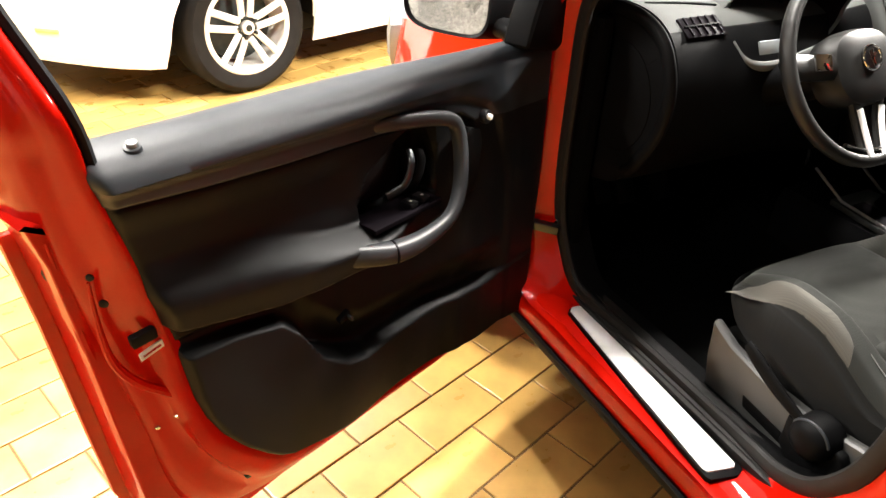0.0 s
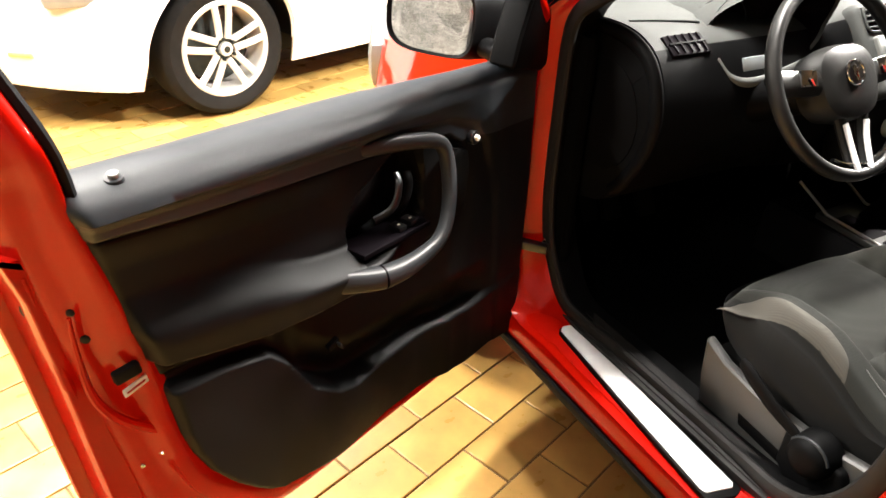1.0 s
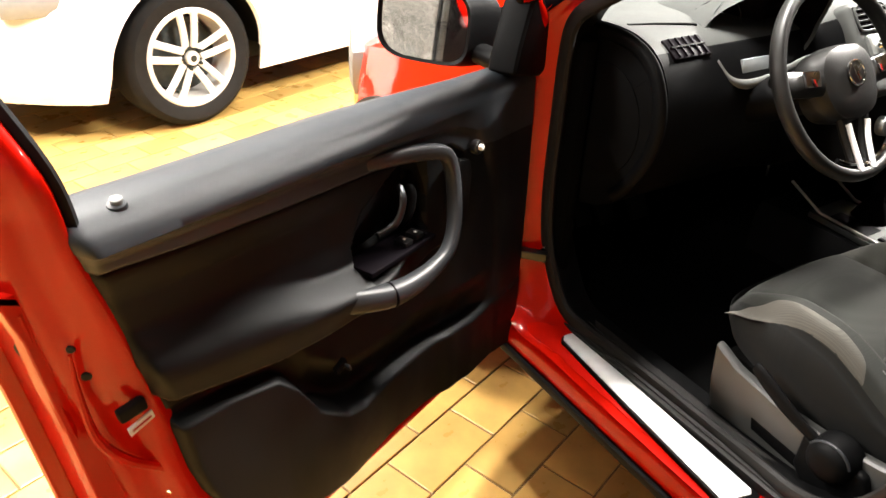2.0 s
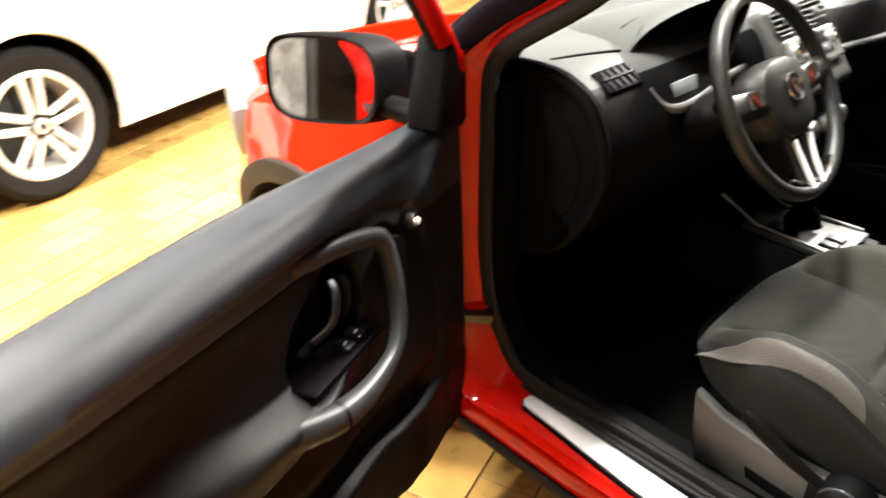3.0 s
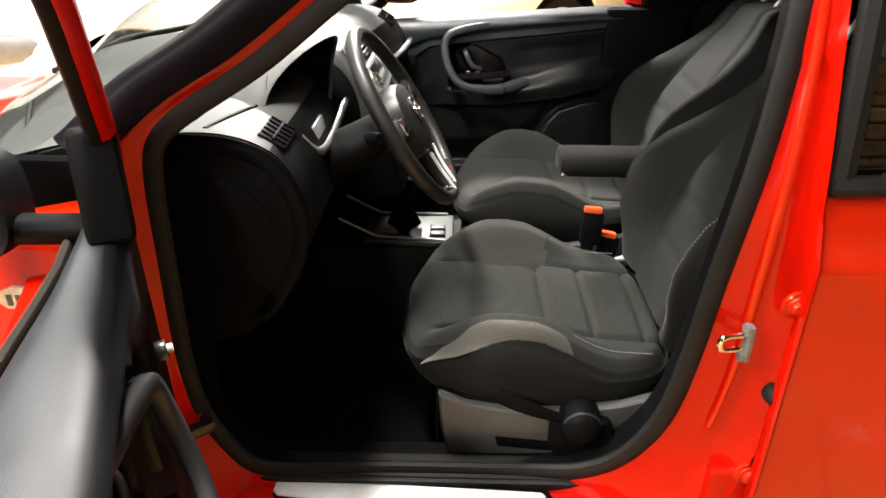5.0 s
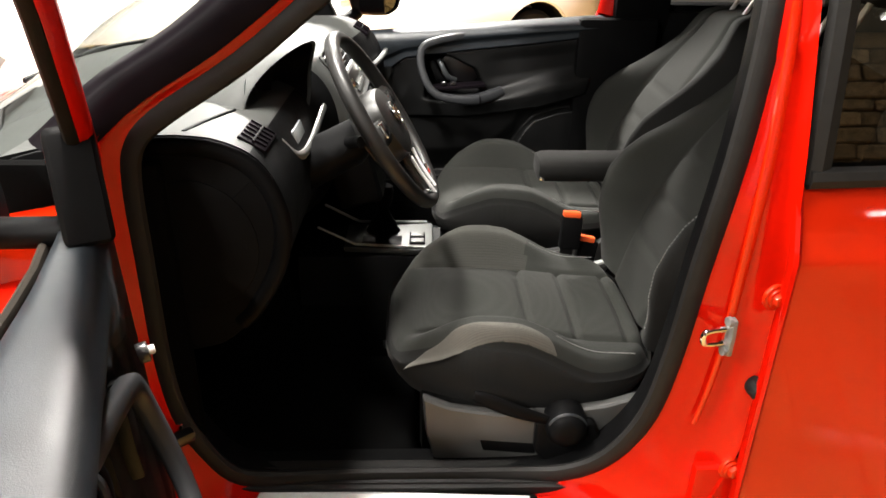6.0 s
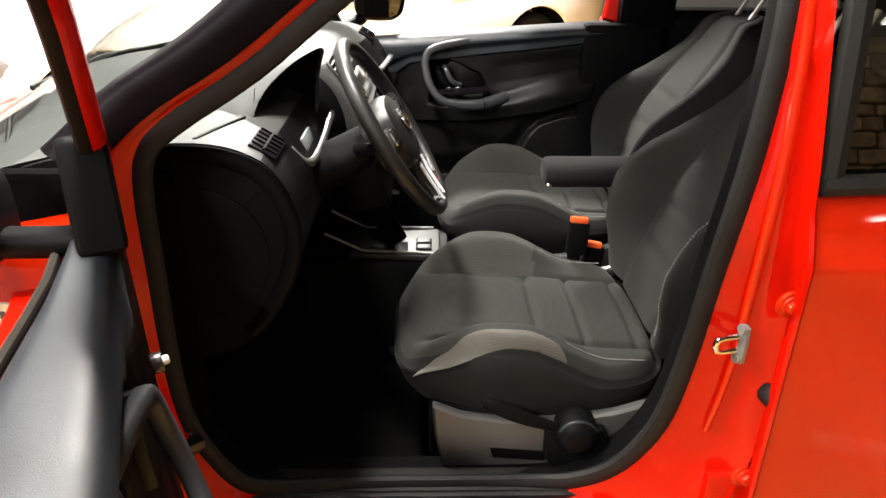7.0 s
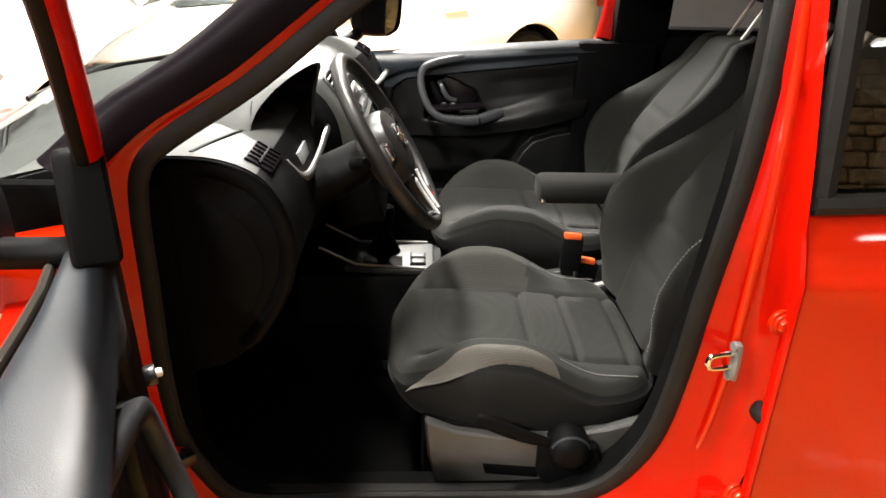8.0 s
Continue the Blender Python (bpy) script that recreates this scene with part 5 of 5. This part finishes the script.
    part("ignition", disc((-0.285, -0.235, 0.905), (1, -0.3, 0), 0.016, 0.02, 18, 0.003), DARK_METAL, col)


steering()


def console():
    z0 = 0.590
    plate_ = part("console_panel", slab([(-0.078, -0.455), (-0.088, -0.41), (-0.068, -0.23), (0.068, -0.23), (0.088, -0.41), (0.078, -0.455)], z0 - 0.016, z0, "z", 0.005), CONSOLE_GREY, red_car, "satin grey console panel")
    for sgn in (-1, 1):
        part("edge_strip", tube([(sgn * 0.080, -0.44, z0 + 0.002), (sgn * 0.070, -0.26, z0 + 0.008), (sgn * 0.072, -0.17, z0 + 0.055)], 0.003, 0.004, 8), SILVER, plate_)
    # a black plate laid on the panel stands for the recess's shade
    part("cup_well", slab([(-0.070, -0.375), (-0.060, -0.275), (-0.008, -0.275), (-0.008, -0.375)], z0 - 0.004, z0 + 0.0025, "z", 0.001), COVER, plate_, "flat black plate for the shade in a cup well")
    part("gear_gaiter", loft([[(0.030 + k * 0.034 * math.cos(a), -0.325 + k * 0.045 * math.sin(a), z0 + dz) for a in (2 * math.pi * q / 16 for q in range(16))] for dz, k in ((0.0, 1.0), (0.025, 0.75), (0.05, 0.4), (0.075, 0.25))]), CARPET, plate_)
    part("gear_knob", disc((0.030, -0.33, z0 + 0.100), (0, -0.15, 1), 0.022, 0.06, 20, 0.014), COVER, plate_, "black gear knob")
    for k in range(2):
        x = -0.040 + 0.036 * k
        part("switch_frame", rbox((x, -0.415, z0 + 0.001), (0.030, 0.040, 0.006), 0.002), COVER, plate_)
        part("console_switch", rbox((x, -0.415, z0 + 0.003), (0.024, 0.033, 0.008), 0.003), CONSOLE_GREY, plate_)
    part("console_body", loft([[(x, y, z) for x, z in ((-0.110, 0.30), (-0.105, 0.54), (-0.090, 0.572), (0.090, 0.572), (0.105, 0.54), (0.110, 0.30))] for y in (-0.12, -0.25, -0.475)]), PLASTIC, red_car, "black centre console")
    part("hand_brake", tube(smooth_path([(-0.02, -0.90, 0.47), (-0.02, -0.72, 0.53), (-0.02, -0.56, 0.575)], 4), 0.016, 0.018, 10), PLASTIC, red_car)
    arm = part("armrest", loft([[(-0.055 + 0.052 * k * math.copysign(abs(math.cos(a)) ** 0.6, math.cos(a)), y, 0.802 + 0.030 * k * math.copysign(abs(math.sin(a)) ** 0.6, math.sin(a))) for a in (2 * math.pi * q / 24 for q in range(24))]
                                for y, k in ((-0.700, 0.55), (-0.704, 0.86), (-0.715, 0.98), (-0.74, 1.0), (-0.90, 1.0), (-0.985, 0.95))]), FABRIC_SIDE, red_car, "black padded centre armrest")
    part("armrest_pin", disc((-0.112, -0.708, 0.788), (1, 0, 0), 0.007, 0.012, 12, 0.002), CHROME, arm)
    for x, y, z, up in ((-0.107, -0.790, 0.690, 4), (-0.085, -0.836, 0.615, 10)):
        b = part("seat_buckle", rbox((x, y, z - 0.040), (0.028, 0.050, 0.085), 0.007, (up, 8, 0)), PLASTIC, red_car, "black seat belt buckle")
        part("release_button", rbox((x + 0.003, y, z + 0.006), (0.022, 0.042, 0.014), 0.004, (up, 8, 0)), ORANGE, b, "orange release button")
        part("buckle_strap", rbox((x - 0.01, y + 0.01, z - 0.13), (0.010, 0.032, 0.12), 0.003, (up, 8, 0)), BLACK_RUBBER, b)
    part("buckle_bolt", disc((-0.11, -0.85, 0.555), (1, 0.2, 0), 0.012, 0.02, 10, 0.003), CHROME, red_car)


console()


# ---------------------------------------------------------------- front seats: x across from the middle, y rearwards negative
def seat(name, m, label, levers=True, back_tilt=26.0):
    s = part(name, bmesh.new(), FABRIC, red_car, label)
    s.matrix_basis = m
    HW = 0.255

    def top(a, y):
        """Height of the cushion at a (-1 to 1 across) and y."""
        f = y / -0.52
        z = 0.606 - 0.022 * f + 0.010 * math.sin(math.pi * min(1, max(0, f) * 1.3))
        side = ramp(abs(a), 0.55, 0.76)
        z += side * (0.010 + 0.056 * ramp(f, 0.0, 0.32) * (1 - ramp(f, 0.42, 0.76)))
        z -= 0.010 * math.exp(-((abs(a) - 0.545) / 0.028) ** 2) * ramp(f, 0.05, 0.15)
        for q in (0.52, 0.705, 0.905):
            if abs(a) < 0.55:
                z -= 0.010 * math.exp(-((f - q) / 0.014) ** 2)
        z += 0.006 * (1 - (a / 0.55) ** 2) * ramp(f, 0.05, 0.2) if abs(a) < 0.55 else 0.0
        return z

    one = bmesh.new()
    turns, nr = 240, 70

    def outline(k):
        ang = 2 * math.pi * k / turns
        c, d = math.cos(ang), math.sin(ang)
        e = 2 / 4.2
        x, y = math.copysign(abs(c) ** e, c), math.copysign(abs(d) ** e, d)
        wide = HW - 0.030 * ramp(y, 0.1, 1.0)
        return x * wide, -0.250 + y * 0.272

    def ring_pt(k, r):
        x, y = outline(k)
        x, y = x * r, -0.250 + (y + 0.250) * r
        return x, y, top(x / HW, y) - 0.040 * ramp(r, 0.86, 1.0) ** 2.2 - 0.02 * ramp(y, -0.09, 0.02) ** 2

    rows = []
    for scale, z in ((0.90, 0.490), (0.955, 0.515), (0.995, 0.545), (1.0, 0.565)):
        rows.append([(outline(k)[0] * scale, -0.250 + (outline(k)[1] + 0.250) * scale, z) for k in range(turns)])
    rows += [[ring_pt(k, 1 - q / nr) for k in range(turns)] for q in range(nr)]
    verts = [[one.verts.new(p) for p in r] for r in rows]
    for q, (r0, r1) in enumerate(zip(verts, verts[1:])):
        for i in range(turns):
            face = one.faces.new((r0[i], r0[(i + 1) % turns], r1[(i + 1) % turns], r1[i]))
            c = face.calc_center_median()
            a, f = c.x / HW, -c.y / 0.52
            if q < 7:
                face.material_index = 1
            elif a > 0.552 and 0.04 < f < 0.575 and levers:
                face.material_index = 2
    one.faces.new(verts[-1])
    part("cushion", one, [FABRIC, FABRIC_SIDE, FABRIC_MESH], s, "dark woven seat cushion", 60)

    def skin(x, y):
        r = 0.9
        for _ in range(6):
            yn = (y + 0.250) / 0.272
            wide = HW - 0.030 * ramp(max(-1, min(1, yn / r)), 0.1, 1.0)
            r = max(0.05, (abs(x / wide) ** 4.2 + abs(yn) ** 4.2) ** (1 / 4.2))
        return top(x / HW, y) - 0.040 * ramp(r, 0.86, 1.0) ** 2.2 - 0.02 * ramp(y, -0.09, 0.02) ** 2

    if levers:
        sgn, leaf = -1, []
        for q in range(61):
            f = 0.035 + 0.555 * q / 60
            broad = interp(f, [(0.035, 0.0), (0.06, 0.045), (0.12, 0.085), (0.22, 0.115), (0.35, 0.125), (0.46, 0.120), (0.53, 0.100), (0.56, 0.070), (0.59, 0.0)])
            rim_a = 0.955 - 0.12 * (1 - ramp(f, 0.02, 0.20))
            row = []
            for k in range(15):
                a = rim_a - broad * k / 14
                lift = 0.0022 * ramp(min(k, 14 - k), -0.5, 1.5) * ramp(min(q, 60 - q), -0.5, 1.5) - 0.001
                row.append((sgn * a * HW, -0.52 * f, skin(a * HW, -0.52 * f) + lift))
            leaf.append(row)
        part("mesh_insert", loft(leaf, False, False), MESH, s, "pale mesh bolster insert", 60)
    for sgn in (-1, 1):
        pts = []
        for q in range(20):
            y = -0.31 - 0.155 * q / 19
            pts.append((sgn * HW * 0.80, y, top(0.80, y) + 0.001))
        part("piping", tube(pts, 0.0009, 0.0009, 6), THREAD, s)
    # backrest: height h along its own slope
    tl = radians(back_tilt)
    base = Vector((0, -0.545, 0.575))
    updir, fwd = Vector((0, -math.sin(tl), math.cos(tl))), Vector((0, math.cos(tl), math.sin(tl)))
    one = bmesh.new()
    nh, na = 60, 48
    vg = []
    def back_pt(a, h):
        w = interp(h, [(0.0, 0.215), (0.08, 0.248), (0.20, 0.260), (0.30, 0.248), (0.38, 0.222), (0.46, 0.192), (0.54, 0.160), (0.59, 0.125), (0.62, 0.085)])
        bol = interp(h, [(0.0, 0.012), (0.05, 0.040), (0.10, 0.075), (0.15, 0.098), (0.20, 0.106), (0.25, 0.100), (0.30, 0.080), (0.36, 0.048), (0.42, 0.022), (0.48, 0.004)])
        side = ramp(abs(a), 0.50, 0.85)
        d = 0.055 + bol * side + 0.02 * math.sin(math.pi * min(1, h / 0.5)) * (1 - side)
        d -= 0.010 * math.exp(-((abs(a) - 0.53) / 0.05) ** 2)
        for q in (0.12, 0.22, 0.32):
            if abs(a) < 0.5:
                d -= 0.007 * math.exp(-((h - q) / 0.010) ** 2)
        d -= 0.06 * ramp(abs(a), 0.86, 1.0) ** 2 + 0.05 * ramp(h, 0.54, 0.62) ** 2
        return base + Vector((a * w, 0, 0)) + updir * h + fwd * d
    for j in range(nh + 1):
        h = 0.62 * j / nh
        row = [back_pt(2 * i / na - 1, h) for i in range(na + 1)]
        l, r = row[0], row[-1]
        row = [l - fwd * 0.09 + Vector((0.04, 0, 0)), l - fwd * 0.05 + Vector((0.0, 0, 0)), *row, r - fwd * 0.05, r - fwd * 0.09 - Vector((0.04, 0, 0))]
        vg.append([one.verts.new(p) for p in row])
    for r0, r1 in zip(vg, vg[1:]):
        for i in range(len(r0) - 1):
            face = one.faces.new((r0[i], r1[i], r1[i + 1], r0[i + 1]))
            a = 2 * (i - 2) / na - 1
            if i < 3 or i > na or abs(a) > 0.82:
                face.material_index = 1
    one.faces.new(vg[-1])
    part("backrest", one, [FABRIC, FABRIC_SIDE], s, "dark woven bolstered backrest", 60)
    for sgn in (-1, 1):
        for a0 in (0.70, 0.80):
            if not (levers and sgn < 0):
                continue
            h, pieces = 0.03, []
            while h < 0.34:
                pieces.append(tube([back_pt(sgn * a0, h) + fwd * 0.0012, back_pt(sgn * a0, h + 0.0045) + fwd * 0.0012], 0.0011, 0.0011, 5))
                h += 0.0075
            part("stitching", functools.reduce(join, pieces), THREAD, s, "pale stitched seam")
    hp = base + updir * 0.595 + fwd * 0.02
    for x in (-0.045, 0.045):
        # chrome would reflect dark here, so its brightness is in the colour
        part("headrest_post", tube([hp + Vector((x, 0, 0)), hp + Vector((x, 0, 0)) + updir * 0.13], 0.006, 0.006, 10, (1, 0, 0)), ALU, s, "pale satin headrest post standing in for shining chrome")
    c = hp + updir * 0.20
    head = rbox((0, 0, 0), (0.27, 0.10, 0.17), 0.045, None, 4)
    head.transform(Matrix.Translation(c) @ pose(0, 0, 0, back_tilt - 8, 0, 0))
    part("headrest", head, FABRIC_SIDE, s, "black padded headrest")
    # plastic side shield with the height lever
    for sgn in (-1, 1):
        x0, x1 = sorted((sgn * 0.248, sgn * 0.272))
        shield = [(-0.055, 0.545), (-0.11, 0.520), (-0.20, 0.505), (-0.30, 0.508), (-0.40, 0.525), (-0.52, 0.565), (-0.525, 0.545), (-0.45, 0.44), (-0.44, 0.375), (-0.20, 0.372), (-0.11, 0.376), (-0.075, 0.40), (-0.062, 0.46)]
        part("side_shield", slab(shield, x0, x1, "x", 0.010, 3), TRIM, s, "grey plastic seat side shield")
    if levers:
        lever = smooth_path([(-0.283, -0.150, 0.560), (-0.287, -0.175, 0.552), (-0.290, -0.235, 0.526), (-0.288, -0.31, 0.500)], 4)
        part("height_lever", tube(lever, 0.007, 0.0150, 14, (0, 0, 1), taper=lambda f: 0.55 + 0.5 * math.sin(math.pi * min(0.12 + f, 1) * 0.9)), PLASTIC, s, "black seat height lever")
        dial = lathe([(0.0004, -0.320), (0.016, -0.3195), (0.027, -0.316), (0.035, -0.308), (0.0385, -0.298), (0.0400, -0.284), (0.0410, -0.262)], 40)
        dial.transform(Matrix.Translation((0, -0.325, 0.494)))
        k = part("recline_knob", dial, PLASTIC, s, "black recline knob")
        # paler arc over the knob's top: light on its edge put into colour
        part("knob_rim", tube([(-0.303, -0.325 + 0.0365 * math.cos(a), 0.494 + 0.0365 * math.sin(a)) for a in (math.pi * (0.12 + 0.76 * q / 16) for q in range(17))], 0.0028, 0.0028, 8, (1, 0, 0)), SOFT, k)
        part("lower_cover", slab([(-0.268, 0.500), (-0.378, 0.500), (-0.396, 0.462), (-0.398, 0.425), (-0.380, 0.403), (-0.335, 0.392), (-0.292, 0.400), (-0.268, 0.432)], -0.290, -0.266, "x", 0.009, 3), PLASTIC, s)
        part("shield_slot", slab([(-0.165, 0.446), (-0.275, 0.436), (-0.275, 0.410), (-0.172, 0.420)], -0.2735, -0.262, "x", 0.004, 2), PLASTIC, s)
    for x in (-0.235, 0.235):
        part("seat_rail", rbox((x, -0.26, 0.335), (0.035, 0.62, 0.03), 0.004), DARK_METAL, s, "steel seat rail")
        part("rail_edge", tube([(x - 0.02, -0.055, 0.374), (x - 0.02, -0.26, 0.352)], 0.003, 0.003, 6), CHROME, s)
        part("rail_cap", rbox((x - 0.02, -0.052, 0.385), (0.012, 0.020, 0.010), 0.003), CHROME, s)
    part("seat_frame", rbox((0, -0.27, 0.44), (0.46, 0.44, 0.14), 0.02), BLACK_RUBBER, s)
    return s


seat("driver_seat", pose(-0.345, -0.375, 0), "dark grey woven driver's seat with pale mesh bolsters")
seat("passenger_seat", pose(0.345, -0.475, 0), "dark grey woven passenger seat with pale mesh bolsters", levers=False, back_tilt=29.0)

# passenger door, closed
far = part("passenger_door", slab([(u, min(z, 0.925 + 0.066 * u)) for u, z in shell_line], 0.085, 0.150, "y", 0.010, 3), RED, red_car, "closed red passenger door")
far.matrix_basis = pose(0.665, -0.085, 0, 0, 0, -90)
door_panel(far, -1)
grab(far, -1, 0.032)
post = smooth_path([(0.955, 0.080, 1.04), (0.972, 0.088, 1.13), (0.985, 0.098, 1.22), (0.99, 0.120, 1.35), (0.95, 0.140, 1.45)], 5)
part("frame_post", tube(post, 0.045, 0.036, 12, (0, 1, 0)), RED, far)
barf = [Vector((p.x, -p.y, p.z)) for p in bar]
part("frame_bar", tube(barf, 0.021, 0.019, 12, (0, 1, 0)), PLASTIC, far)
part("mirror_corner", slab(corner, 0.030, 0.082, "y", 0.012, 3), PLASTIC, far)
mirror(far, pose(0.235, 0.215, 1.100, 0, 4, -14), -1)
part("mirror_arm", tube([(0.12, 0.15, 1.03), (0.10, 0.10, 1.02), (0.06, 0.05, 1.01)], 0.022, 0.020, 12, (0, 0, 1)), PLASTIC, far)
part("pillar_trim", rbox((0.70, -1.13, 1.18), (0.06, 0.18, 0.72), 0.02, (0, -7, 0)), PLASTIC, red_car, "black pillar trim")
part("pillar_foot_trim", rbox((0.690, -1.055, 0.66), (0.05, 0.26, 0.76), 0.02), PLASTIC, red_car)
part("belt_strip", rbox((0.75, -1.55, 1.06), (0.08, 0.80, 0.04), 0.01), PLASTIC, red_car)
part("rear_side_panel", rbox((0.72, -1.55, 0.70), (0.05, 0.85, 0.72), 0.02), PLASTIC, red_car)
part("rear_side_skin", rbox((0.78, -1.75, 0.68), (0.04, 1.5, 0.74), 0.015), RED, red_car)

# ---------------------------------------------------------------- floor tiles
def tile_mesh():
    a, b, h, e = (TL - JOINT) / 2, (TW - JOINT) / 2, 0.0, 0.004
    bm = bmesh.new()
    rows = [[bm.verts.new((sx * (a - d), sy * (b - d), z)) for sx, sy in ((-1, -1), (1, -1), (1, 1), (-1, 1))] for d, z in ((0, -0.006), (0, -0.0012), (e * 0.3, -0.0003), (e * 0.8, h))]
    for r0, r1 in zip(rows, rows[1:]):
        for i in range(4):
            bm.faces.new((r0[i], r0[(i + 1) % 4], r1[(i + 1) % 4], r1[i]))
    bm.faces.new(rows[-1])
    mesh = bpy.data.meshes.new("tile")
    bm.to_mesh(mesh)
    bm.free()
    mesh.materials.append(TILE)
    return mesh


tile = tile_mesh()
base_v = [tuple(v.co) for v in tile.vertices]
base_f = [tuple(p.vertices) for p in tile.polygons]
rng = random.Random(7)
verts, faces, count = [], [], 0
for k in range(-60, 75):
    for i in range(-35, 45):
        a = -0.745 + (i + 0.5) * TL + (TL / 2 if k % 2 else 0)
        b = 0.405 + (k - 0.5) * TW
        p = E1 * a + E2 * b
        if not (X0 + 0.1 < p.x < X1 - 0.1 and Y0 + 0.1 < p.y < Y1 - 0.1):
            continue
        m = Matrix.Translation((p.x, p.y, 0.0 + rng.uniform(-0.0006, 0.0006))) @ Euler((rng.uniform(-0.003, 0.003), rng.uniform(-0.002, 0.002), ROW + rng.uniform(-0.004, 0.004))).to_matrix().to_4x4()
        if -2.5 < p.x < -0.55 and -0.45 < p.y < 2.5 and count < 300:
            count += 1
            ob = new("tile", tile)
            ob.parent = floor
            ob.matrix_basis = m
        else:
            n = len(verts)
            verts += [tuple(m @ Vector(v)) for v in base_v]
            faces += [tuple(n + q for q in f) for f in base_f]
mesh = bpy.data.meshes.new("far_tiles")
mesh.from_pydata(verts, [], faces)
mesh.materials.append(TILE)
rest = new("far_tiles", mesh)
rest.parent = floor
tagged(rest, kind="stuff")
